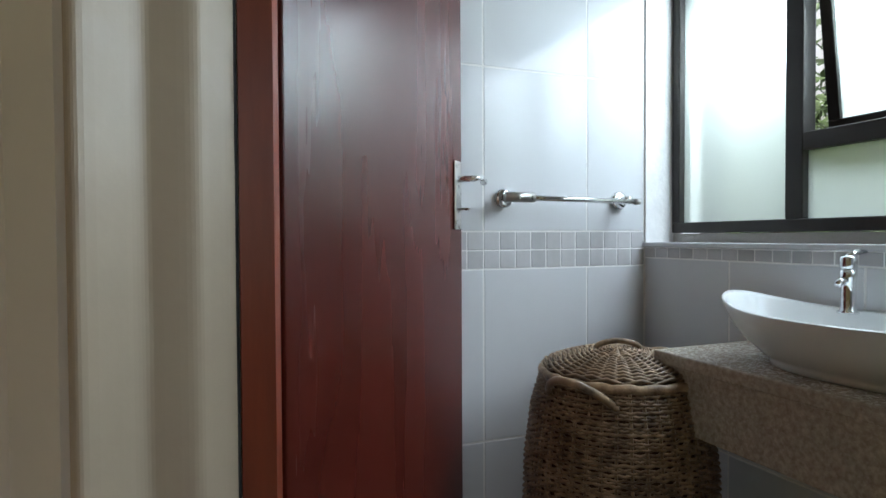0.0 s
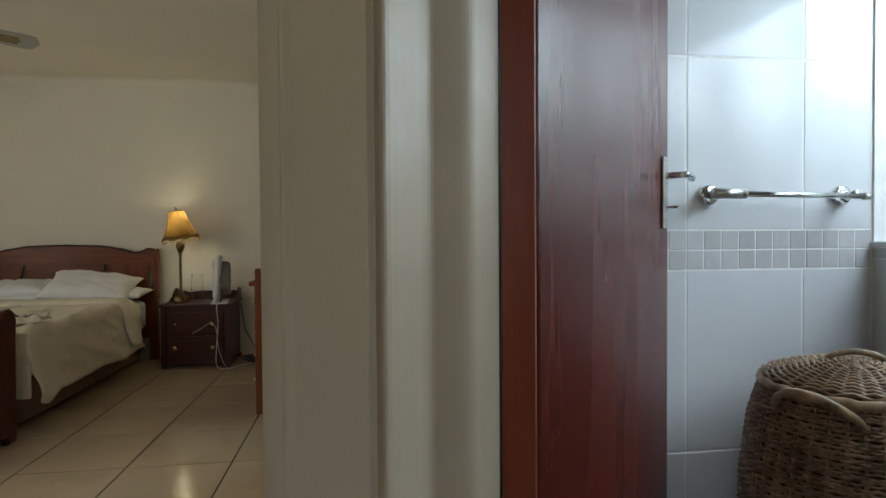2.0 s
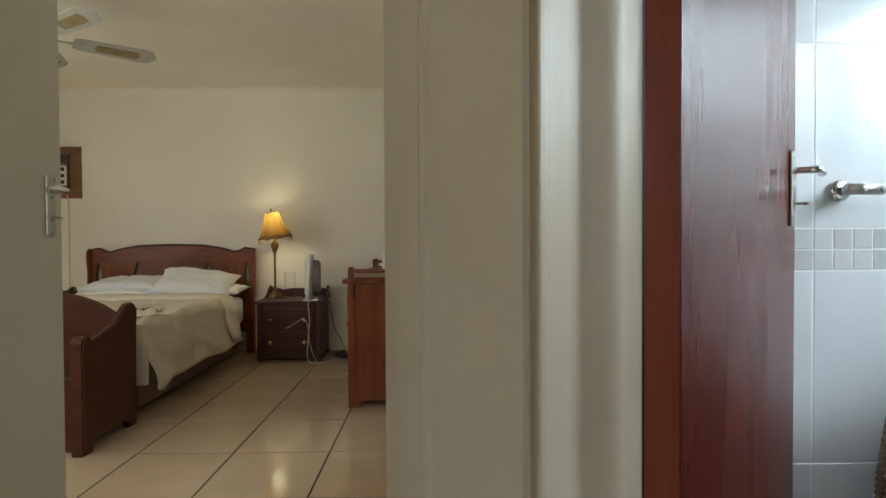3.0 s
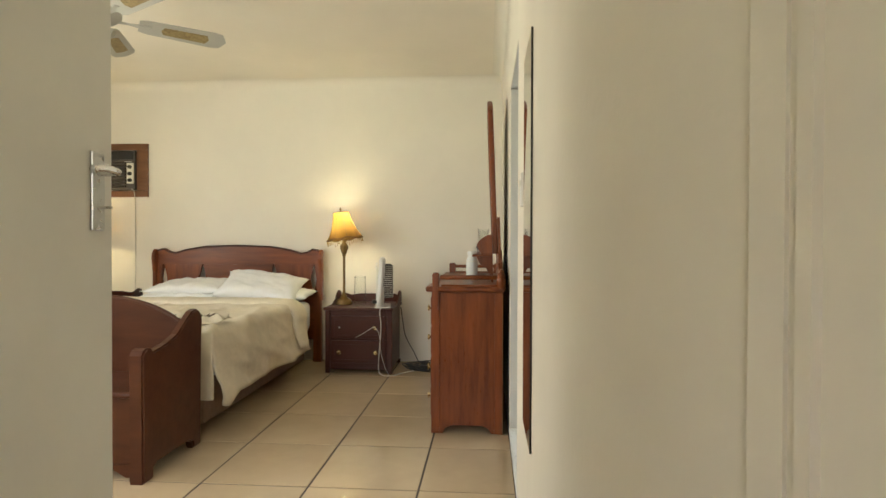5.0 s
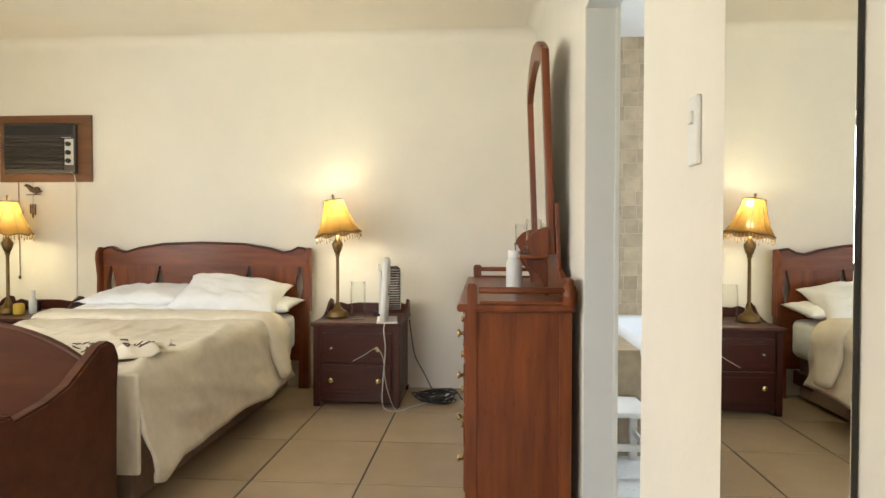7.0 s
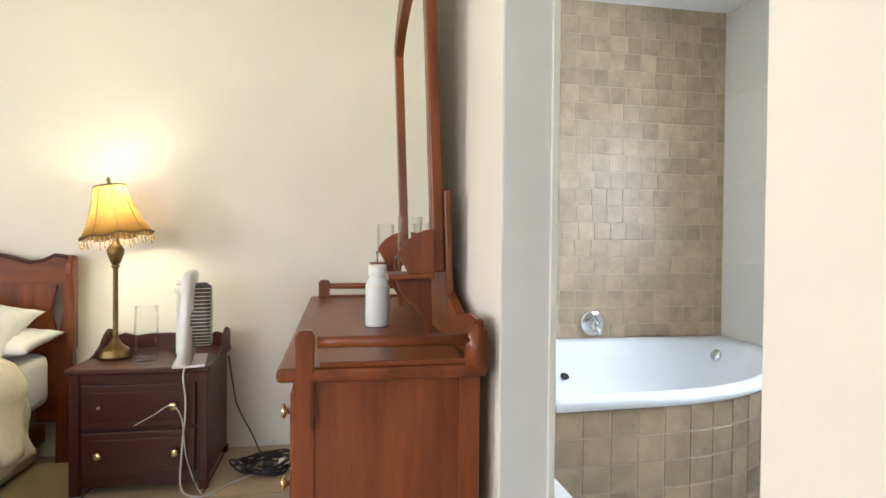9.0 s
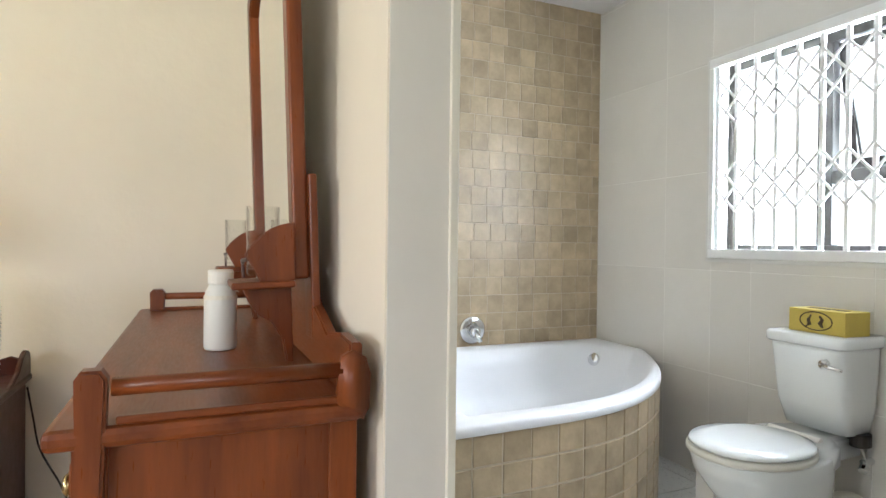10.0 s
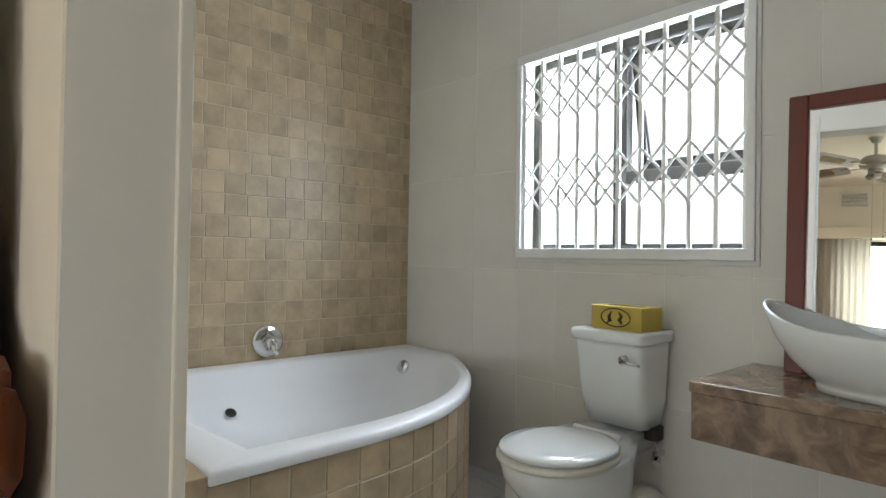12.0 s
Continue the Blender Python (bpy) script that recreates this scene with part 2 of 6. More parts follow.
M["white_wall"] = material("white_render", (0.80, 0.79, 0.76), 0.9, vary=0.06, scale=2, bump=0.1)
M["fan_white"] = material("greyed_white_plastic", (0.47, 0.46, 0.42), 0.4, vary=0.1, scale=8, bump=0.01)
M["mirror"] = material("mirror", (0.86, 0.87, 0.86), 0.01, 1.0, vary=0.01, bump=0)
M["leaf"] = material("leaves", (0.10, 0.16, 0.035), 0.6, vary=0.5, scale=4, bump=0.1)
M["grass"] = material("garden_lawn", (0.09, 0.13, 0.035), 0.9, vary=0.4, scale=3, bump=0.3)
M["bark"] = material("bark", (0.12, 0.08, 0.05), 0.9, vary=0.4, scale=9, bump=0.4)
M["concrete"] = material("plain_render", (0.5, 0.48, 0.44), 0.9, vary=0.15, scale=2, bump=0.2)


# ---- mesh helpers ----
def mesh_object(name, bm, mat, parent=None, smooth=False):
    me = bpy.data.meshes.new(name)
    bm.normal_update()
    bm.to_mesh(me)
    bm.free()
    me.materials.append(mat)
    if smooth:
        for p in me.polygons:
            p.use_smooth = True
    ob = new(name, me)
    if parent:
        ob.parent = parent
    return ob


def part(name, bm, mat, parent, label="", smooth=False):
    ob = mesh_object(name, bm, mat, parent, smooth)
    return tagged(ob, label) if label else ob


def thing(name, label, category, m=None, group="", kind=""):
    ob = new(name)
    ob.empty_display_size = 0.05
    if m is not None:
        ob.matrix_world = m
    return tagged(ob, label, category, group, kind)


def box(x0, x1, y0, y1, z0, z1, bevel=0.0, bm=None, seg=2):
    """A box; its edges rounded by bevel."""
    bm = bm or bmesh.new()
    v = [bm.verts.new(p) for p in ((x0, y0, z0), (x1, y0, z0), (x1, y1, z0), (x0, y1, z0), (x0, y0, z1), (x1, y0, z1), (x1, y1, z1), (x0, y1, z1))]
    f = [bm.faces.new([v[i] for i in q]) for q in ((3, 2, 1, 0), (4, 5, 6, 7), (0, 1, 5, 4), (1, 2, 6, 5), (2, 3, 7, 6), (3, 0, 4, 7))]
    if bevel:
        bmesh.ops.bevel(bm, geom=list({e for q in f for e in q.edges}), offset=bevel, segments=seg, affect="EDGES", profile=0.5)
    return bm


def prism(outline, a0, a1, axis="z", bevel=0.0, bm=None):
    """A flat outline (two coordinates each) pushed along an axis from a0 to a1."""
    bm = bm or bmesh.new()

    def at(p, a):
        return {"z": (p[0], p[1], a), "y": (p[0], a, p[1]), "x": (a, p[0], p[1])}[axis]

    lo, hi = [bm.verts.new(at(p, a0)) for p in outline], [bm.verts.new(at(p, a1)) for p in outline]
    n = len(outline)
    faces = [bm.faces.new(lo), bm.faces.new(hi)] + [bm.faces.new((lo[i], lo[(i + 1) % n], hi[(i + 1) % n], hi[i])) for i in range(n)]
    bmesh.ops.recalc_face_normals(bm, faces=faces)
    if bevel:
        bmesh.ops.bevel(bm, geom=[e for q in faces[:2] for e in q.edges], offset=bevel, segments=2, affect="EDGES")
    return bm


def lathe(profile, n=28, bm=None, cx=0.0, cy=0.0, squash=1.0):
    """Radii and heights turned about a vertical axis."""
    bm = bm or bmesh.new()
    rings = []
    for r, z in profile:
        rings.append([bm.verts.new((cx + max(r, 0.0004) * math.cos(2 * math.pi * i / n), cy + squash * max(r, 0.0004) * math.sin(2 * math.pi * i / n), z)) for i in range(n)])
    for a, b in zip(rings, rings[1:]):
        for i in range(n):
            bm.faces.new((a[i], a[(i + 1) % n], b[(i + 1) % n], b[i]))
    bm.faces.new(rings[0][::-1])
    bm.faces.new(rings[-1])
    return bm


def tube(points, r, n=8, bm=None, closed=False):
    """A round rod along points."""
    bm = bm or bmesh.new()
    pts = [Vector(p) for p in points]
    rings = []
    for i, p in enumerate(pts):
        a, b = pts[max(i - 1, 0)], pts[min(i + 1, len(pts) - 1)]
        d = (b - a).normalized()
        u = d.orthogonal().normalized() if abs(d.z) > 0.95 else d.cross(Vector((0, 0, 1))).normalized()
        w = d.cross(u)
        rr = r[i] if isinstance(r, (list, tuple)) else r
        rings.append([bm.verts.new(p + rr * (math.cos(2 * math.pi * k / n) * u + math.sin(2 * math.pi * k / n) * w)) for k in range(n)])
    for a, b in zip(rings, rings[1:]):
        for k in range(n):
            bm.faces.new((a[k], a[(k + 1) % n], b[(k + 1) % n], b[k]))
    bm.faces.new(rings[0][::-1])
    bm.faces.new(rings[-1])
    return bm


def curve_points(points, n=8):
    """Points along a smooth line through the given ones."""
    p = [Vector(q) for q in points]
    p = [2 * p[0] - p[1]] + p + [2 * p[-1] - p[-2]]
    out = []
    for i in range(1, len(p) - 2):
        for k in range(n):
            t = k / n
            out.append(0.5 * (2 * p[i] + (p[i + 1] - p[i - 1]) * t + (2 * p[i - 1] - 5 * p[i] + 4 * p[i + 1] - p[i + 2]) * t * t
                              + (3 * p[i] - p[i - 1] - 3 * p[i + 1] + p[i + 2]) * t ** 3))
    return out + [p[-2]]


def shell(grid, offset):
    """A closed skin: a grid of points and, below it, the same grid moved by offset(point)."""
    bm = bmesh.new()
    up = [[bm.verts.new(p) for p in row] for row in grid]
    lo = [[bm.verts.new(Vector(p) + Vector(offset(p))) for p in row] for row in grid]
    nj, ni = len(grid), len(grid[0])
    for j in range(nj - 1):
        for i in range(ni - 1):
            bm.faces.new((up[j][i], up[j][i + 1], up[j + 1][i + 1], up[j + 1][i]))
            bm.faces.new((lo[j][i], lo[j + 1][i], lo[j + 1][i + 1], lo[j][i + 1]))
    for j in range(nj - 1):
        bm.faces.new((up[j][0], up[j + 1][0], lo[j + 1][0], lo[j][0]))
        bm.faces.new((up[j][-1], lo[j][-1], lo[j + 1][-1], up[j + 1][-1]))
    for i in range(ni - 1):
        bm.faces.new((up[0][i], lo[0][i], lo[0][i + 1], up[0][i + 1]))
        bm.faces.new((up[-1][i], up[-1][i + 1], lo[-1][i + 1], lo[-1][i]))
    return bm


def structure(name, bm, mat, label, category, smooth=False):
    return tagged(mesh_object(name, bm, mat, None, smooth), label, category, kind="structure")


# ---- the large structure ----
XR, XE = -0.355, -0.235          # the wall between bedroom and en-suite
YB, XL, ZC = 4.70, -4.44, 2.54   # bedroom back wall, left wall, ceiling
DN, DJ, DH = 1.962, 2.745, 1.92  # en-suite doorway: near and far jamb, height
XW, YM, ZF = 1.495, 4.545, 0.05  # en-suite window wall, mosaic wall, floor
TW, BX = 0.495, 1.25             # front bathroom: towel wall, window wall

structure("floor", prism([(XL, -0.18), (-1.7, -0.18), (-1.7, -2.5), (0.06, -2.5), (0.06, 0.7), (XE - 0.06, 0.7), (XE - 0.06, YB + 0.1), (XL, YB + 0.1)], -0.2, -0.003), M["grout_dark"], "dark grouted screed under cream floor tiles", "floor")
structure("floor_ensuite", box(XE - 0.12, XW, 0.62, YM, -0.2, ZF - 0.005), M["grout"], "pale grouted raised floor of the en-suite bathroom", "floor")
structure("floor_bathroom", box(0.06, BX, -2.4, TW, -0.2, -0.005), M["grout"], "pale grouted floor of the small bathroom", "floor")
structure("ceiling", box(XL - 0.2, XE, -0.12, YB + 0.2, ZC, ZC + 0.15), M["ceiling"], "cream painted flat bedroom ceiling", "ceiling")
structure("ceiling_passage", box(-1.8, 0.16, -2.6, -0.12, ZC, ZC + 0.15), M["ceiling"], "cream painted passage ceiling", "ceiling")
structure("ceiling_ensuite", box(XE, XW + 0.2, 0.6, YM + 0.2, 2.42, 2.6), M["white_wall"], "white painted en-suite ceiling", "ceiling")
structure("ceiling_bathroom", box(0.16, BX + 0.2, -2.6, TW + 0.1, 2.5, 2.65), M["white_wall"], "white painted bathroom ceiling", "ceiling")
structure("wall_back", box(XL - 0.2, XE, YB, YB + 0.22, -0.2, ZC), M["wall"], "cream painted plaster wall behind the bed", "wall")
structure("wall_right_far", box(XR, XE, DJ, YB, -0.2, ZC), M["wall"], "cream painted wall beside the en-suite doorway", "wall")
structure("wall_right_lintel", box(XR, XE, DN, DJ, DH, ZC), M["wall"], "cream painted wall over the en-suite doorway", "wall")
bend = curve_points([(-0.354, 0.62, 0), (-0.350, 0.42, 0), (-0.340, 0.29, 0), (-0.324, 0.19, 0), (-0.300, 0.10, 0), (-0.268, 0.022, 0)], 7)
pillar = [(XR, DN), (XR, 0.9)] + [(p.x, p.y) for p in bend] + [(-0.126, -0.243), (-0.067, -0.185), (-0.002, -0.172), (0.046, -0.138), (0.085, -0.10), (0.085, TW + 0.1), (XE, TW + 0.1), (XE, DN)]
structure("wall_right_near", prism(pillar, -0.2, ZC), M["wall"], "cream painted wall with an angled end at the bedroom doorway", "wall")
# left wall with its window opening
for i, (y0, y1, z0, z1) in enumerate(((-0.12, 0.6, -0.2, ZC), (2.9, YB, -0.2, ZC), (0.6, 2.9, -0.2, 0.85), (0.6, 2.9, 1.92, ZC))):
    structure(f"wall_left_{i + 1}", box(XL - 0.2, XL, y0, y1, z0, z1), M["wall"], "cream painted wall around the curtained bedroom window", "wall")
# front wall; the opening in it is made up to let the front fill in
for i, (x0, x1, z0, z1) in enumerate(((XL - 0.2, -3.28, -0.2, ZC), (-1.56, -1.36, -0.2, ZC), (-3.28, -1.56, -0.2, 0.9), (-3.28, -1.56, 2.0, ZC))):
    structure(f"wall_front_bedroom_{i + 1}", box(x0, x1, -0.24, -0.12, z0, z1), M["wall"], "cream painted wall round an added fill-light opening beside the bedroom door", "wall")
structure("wall_front_lintel", box(-1.36, -0.126, -0.24, -0.12, 2.06, ZC), M["wall"], "cream painted wall over the bedroom door", "wall")
# unseen end wall; its opening is made up to hold the passage fill lamp
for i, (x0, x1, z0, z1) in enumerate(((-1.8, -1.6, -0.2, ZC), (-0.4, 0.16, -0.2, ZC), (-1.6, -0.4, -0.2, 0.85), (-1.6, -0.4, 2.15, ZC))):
    structure(f"wall_passage_back_{i + 1}", box(x0, x1, -2.6, -2.4, z0, z1), M["passage"], "unseen tan passage end wall round an added opening for fill light", "wall")
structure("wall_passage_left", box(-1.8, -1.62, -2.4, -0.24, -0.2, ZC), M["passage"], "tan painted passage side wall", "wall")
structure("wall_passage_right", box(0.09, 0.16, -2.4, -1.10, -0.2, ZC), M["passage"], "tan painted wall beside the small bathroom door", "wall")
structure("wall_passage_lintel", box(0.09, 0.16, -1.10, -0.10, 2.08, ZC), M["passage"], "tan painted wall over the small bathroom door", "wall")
structure("wall_towel", box(0.085, BX + 0.22, TW + 0.0022, TW + 0.1, -0.2, 2.5), M["grout"], "pale grouted wall behind the towel rail", "wall")
structure("wall_bathroom_back", box(0.16, BX + 0.22, -2.6, -2.4, -0.2, 2.5), M["wall_tile_blue"], "pale tiled wall at the far end of the small bathroom", "wall")
WY0, WY1, WZ0, WZ1 = -0.90, 0.487, 1.10, 1.96
for i, (y0, y1, z0, z1) in enumerate(((-2.4, WY0, -0.2, 2.5), (WY0, TW + 0.1, -0.2, 1.058), (WY0, TW + 0.1, WZ1, 2.5), (WY1 + 0.004, TW + 0.003, 1.058, WZ1))):
    structure(f"wall_bathroom_window_{i + 1}", box(BX + 0.0022, BX + 0.22, y0, y1, z0, z1), M["grout"], "pale wall under and round the bathroom window", "wall")
structure("window_sill", box(BX - 0.006, BX + 0.11, WY0, TW + 0.004, 1.058, 1.072, 0.003), M["wall_tile_blue"], "pale tiled bathroom window sill", "window sill")
structure("window_sill_outer", box(BX + 0.11, BX + 0.22, WY0, TW, 1.058, WZ0 - 0.002), M["concrete"], "plain plaster outer window sill", "window sill")
# en-suite shell
structure("wall_mosaic", box(XE, XW + 0.2, YM + 0.0005, YM + 0.2, -0.2, 1.96), M["mosaic_grout"], "sand grouted wall behind the corner bath", "wall")
structure("wall_mosaic_upper", box(XE, XW + 0.2, YM + 0.0005, YM + 0.2, 1.96, 2.5), M["mosaic_grout"], "sand grouted upper wall over the corner bath", "wall")
EY0, EY1, EZ0, EZ1 = 2.775, 3.755, 1.055, 1.915
for i, (y0, y1, z0, z1) in enumerate(((0.6, EY0, -0.2, 2.5), (EY1, YM, -0.2, 2.5), (EY0, EY1, -0.2, EZ0), (EY0, EY1, EZ1, 2.5))):
    structure(f"wall_ensuite_window_{i + 1}", box(XW + 0.0018, XW + 0.2, y0, y1, z0, z1), M["grout_greige"], "pale grouted wall around the en-suite window", "wall")
structure("wall_ensuite_near", box(XE, XW + 0.2, 0.6, 0.7, -0.2, 2.5), M["wall_tile"], "greige tiled wall at the near end of the en-suite", "wall")
# doorway lining of the en-suite, a little proud
structure("doorway_lining_far", box(XR + 0.003, XE - 0.0, DJ - 0.004, DJ - 0.001, ZF, DH - 0.004), M["reveal"], "grey-white painted doorway lining", "door frame")
structure("doorway_lining_near", box(XR + 0.003, XE - 0.0, DN + 0.001, DN + 0.004, ZF, DH - 0.004), M["reveal"], "grey-white painted doorway lining", "door frame")
structure("doorway_lining_top", box(XR + 0.003, XE - 0.0, DN + 0.004, DJ - 0.004, DH - 0.004, DH - 0.001), M["reveal"], "grey-white painted doorway lining", "door frame")
structure("doorway_trim", box(XE - 0.012, XE + 0.004, DJ - 0.014, DJ - 0.005, ZF, 2.0, 0.002), M["ivory_plastic"], "cream tile edging strip at the doorway", "trim")
structure("threshold", box(XR - 0.002, XE + 0.0, DN + 0.006, DJ - 0.006, ZF - 0.004, ZF, 0.001), M["bath_floor"], "white tiled threshold of the en-suite doorway", "threshold")
# cornice along the back wall and the right wall
cove = [(0.085 * (1 - math.sin(math.pi / 2 * k / 8)), 0.085 * (1 - math.cos(math.pi / 2 * k / 8))) for k in range(9)]
structure("cornice_back", prism([(YB - 0.001 - a, ZC - 0.001 - b) for a, b in cove] + [(YB - 0.001, ZC - 0.001)], XL, XR, "x"), M["wall"], "cream painted coved cornice", "cornice")
structure("cornice_right", prism([(XR - 0.001 - a, ZC - 0.001 - b) for a, b in cove] + [(XR - 0.001, ZC - 0.001)], 0.0, YB - 0.086, "y"), M["wall"], "cream painted coved cornice", "cornice")
# the garden outside; the tall white wall is added to give the windows their glare
structure("bright_backdrop_wall", box(4.6, 4.8, -1.0, 9.0, -0.21, 4.2, 0.01), M["white_wall"], "added white backdrop wall for the glare outside the bathroom windows", "wall")
structure("ground", box(-60, 60, -60, 60, -0.5, -0.21), M["grass"], "green garden lawn around the house", "ground")


# ---- bedroom: fixed things ----
def door_handle(parent, m):
    """A lever on a long plate; the plate lies in the plane y = 0, facing -y, its middle at the origin."""
    h = part("handle_plate", box(-0.020, 0.020, -0.006, 0.0, -0.085, 0.085, 0.003), M["steel"], parent, "satin metal handle plate")
    h.matrix_local = m
    lv = part("lever", tube(curve_points([(0, -0.004, 0.04), (0, -0.045, 0.04), (-0.015, -0.052, 0.042), (-0.045, -0.050, 0.044), (-0.075, -0.047, 0.038)], 5), [0.008] * 20 + [0.010], 8),
              M["chrome"], h, "curved chrome lever", True)
    part("key", tube([(0, -0.004, -0.035), (0, -0.03, -0.035), (0.0, -0.034, -0.036)], 0.0035, 6), M["steel"], h)
    for z in (-0.075, 0.075):
        part("screw", box(-0.003, 0.003, -0.008, -0.005, z - 0.003, z + 0.003, 0.001), M["steel"], h)
    return h


d = thing("bedroom_door", "white painted flush door standing open into the bedroom", "door", pose(-1.345, -0.10, 0))
part("leaf", box(-0.02, 0.02, 0.0, 0.885, 0.008, 2.03, 0.003), M["frame_white"], d)
h1 = door_handle(d, pose(0.021, 0.832, 1.185, 0, 0, 90))
part("strike_edge", box(-0.010, 0.010, 0.885, 0.887, 1.09, 1.27, 0.0), M["steel"], d)

# pressed-steel bedroom door frame, following the angled end of the wall
f = thing("bedroom_door_frame", "beige painted pressed metal door frame with a moulded edge", "door frame", kind="structure")
ax, ay, bx_, by_ = -0.268, 0.022, -0.126, -0.243
dx, dy = bx_ - ax, by_ - ay
L = math.hypot(dx, dy)
ux, uy = dx / L, dy / L
nx, ny = -abs(uy), -abs(ux)


def along(s0, s1, out):
    """A strip of the frame between two distances along the angled wall end."""
    p = [(ax + ux * s0, ay + uy * s0), (ax + ux * s1, ay + uy * s1)]
    return [p[0], p[1], (p[1][0] + nx * out, p[1][1] + ny * out), (p[0][0] + nx * out, p[0][1] + ny * out)]


for s0, s1, out in ((0.0, 0.030, 0.010), (0.030, 0.040, 0.005), (0.040, 0.052, 0.012), (0.255, 0.275, 0.004), (0.275, 0.299, 0.009)):
    part("jamb_moulding", prism(along(s0, s1, out), 0, 2.06, "z", 0.0015), M["wall"], f)
face = curve_points([(-0.126, -0.247, 0), (-0.119, -0.2515, 0), (-0.108, -0.246, 0), (-0.080, -0.215, 0), (-0.066, -0.199, 0), (-0.055, -0.1905, 0), (-0.040, -0.188, 0), (-0.014, -0.184, 0), (0.001, -0.179, 0),
                     (0.013, -0.170, 0), (0.034, -0.153, 0), (0.046, -0.141, 0)], 3)
# face towards the bathroom window: darker colour than the mouldings, to tone its light down
part("jamb_face", prism([(p.x, p.y) for p in face] + [(0.044, -0.134), (-0.002, -0.168), (-0.07, -0.180), (-0.120, -0.238)], 0, 2.06), M["jamb_darkened"], f, "cream moulded jamb, darkened to offset the bathroom light")

# switch, mirror and sensor on the walls
s = thing("light_switch", "white plastic light switch plate on the cream wall", "switch", pose(XR, 1.622, 1.264))
part("plate", box(-0.009, 0.0, -0.022, 0.022, -0.060, 0.060, 0.003), M["white_plastic"], s)
part("rocker", box(-0.014, -0.008, -0.007, 0.007, 0.012, 0.034, 0.002), M["ivory_plastic"], s)
w = thing("wall_mirror", "tall frameless wall mirror beside the light switch", "mirror", pose(XR, 1.338, 1.08))
part("mirror_glass", box(-0.006, -0.001, -0.157, 0.157, -0.60, 0.60, 0.0012), M["mirror"], w)
part("mirror_edge", box(-0.0065, -0.001, -0.1592, -0.1575, -0.60, 0.60), M["alu_bronze"], w)
s = thing("motion_sensor", "small white motion sensor high in the corner", "sensor", pose(-4.40, YB - 0.001, 2.08))
part("housing", prism([(-0.03, 0), (0.03, 0), (0.022, -0.035), (-0.022, -0.035)], -0.055, 0.055, "z", 0.004), M["ivory_plastic"], s)
s = thing("wall_socket", "small ivory socket plate low on the cream wall", "socket", pose(-4.26, YB - 0.001, 1.22))
part("plate", box(-0.02, 0.02, -0.010, 0, -0.035, 0.035, 0.003), M["ivory_plastic"], s)

v = thing("wall_vent", "white louvred air vent high on the cream wall", "air vent", pose(XL, 2.78, 2.38))
part("frame", box(0.0, 0.012, -0.13, 0.13, -0.075, 0.075, 0.003), M["white_plastic"], v)
for k in range(4):
    part("slat", prism([(0.012, -0.066 + k * 0.036), (0.026, -0.072 + k * 0.036), (0.028, -0.066 + k * 0.036), (0.012, -0.044 + k * 0.036)], -0.115, 0.115, "y"), M["reveal"], v)

# window air conditioner
a = thing("window_air_conditioner", "old brown window air conditioner in a wooden wall frame", "air conditioner", pose(-3.978, YB, 1.733))
for nm, q in (("frame_top", (-0.358, 0.358, 0.187, 0.247)), ("frame_bottom", (-0.358, 0.358, -0.247, -0.187)), ("frame_left", (-0.358, -0.312, -0.187, 0.187)), ("frame_right", (0.252, 0.358, -0.187, 0.187))):
    part(nm, box(q[0], q[1], -0.022, 0, q[2], q[3], 0.003), M["ac_wood"], a, "varnished wooden frame board")
part("body", box(-0.310, 0.250, -0.045, -0.002, -0.185, 0.180, 0.008), M["dark_grille"], a)
part("top_vent", box(-0.295, 0.235, -0.049, -0.044, 0.095, 0.168, 0.002), M["black"], a)
for k in range(9):
    z = -0.155 + k * 0.027
    part("louvre", prism([(-0.064, z), (-0.045, z - 0.006), (-0.045, z + 0.012)], -0.290, 0.165, "x"), M["dark_grille"], a)
part("control_panel", box(0.175, 0.240, -0.053, -0.044, -0.125, 0.065, 0.003), M["ivory_plastic"], a, "cream control panel")
for z in (-0.095, -0.035, 0.028):
    part("knob", tube([(0.207, -0.053, z), (0.207, -0.069, z)], 0.017, 14), M["black"], a)
part("badge", box(0.15, 0.22, -0.048, -0.045, 0.074, 0.080), M["steel"], a)
c = thing("air_conditioner_cord", "pale cord hanging down the wall from the air conditioner", "cable", pose(0, 0, 0))
part("cord", tube(curve_points([(-3.76, YB - 0.045, 1.56), (-3.745, YB - 0.02, 1.48), (-3.748, YB - 0.008, 1.0), (-3.752, YB - 0.008, 0.56)]), 0.004, 6), M["cable_white"], c, "", True)

# bird wind chime
b = thing("wind_chime", "dark metal bird wind chime hanging under the air conditioner", "wind chime", pose(-4.07, YB - 0.03, 1.41))
part("bird", prism([(-0.07, 0.05), (-0.045, 0.035), (-0.02, 0.005), (0.02, -0.012), (0.05, 0.0), (0.075, 0.004), (0.055, 0.016), (0.05, 0.034), (0.03, 0.04), (0.005, 0.03), (-0.02, 0.05), (-0.05, 0.062)], -0.008, 0.008, "y", 0.003), M["trim_dark"], b)
part("branch", tube([(-0.05, 0, -0.02), (0.06, 0, -0.015)], 0.004, 6), M["trim_dark"], b)
part("string", tube([(0, 0, 0.075), (0, 0, -0.10)], 0.0012, 4), M["trim_dark"], b)
for x, l in ((-0.02, 0.07), (-0.002, 0.10), (0.016, 0.08)):
    part("chime_tube", tube([(x, 0, -0.09), (x, 0, -0.09 - l)], 0.005, 8), M["trim_dark"], b)
c = thing("pull_cord", "thin beaded pull cord with butterfly ornaments on the wall", "cord", pose(-4.195, YB - 0.014, 0))
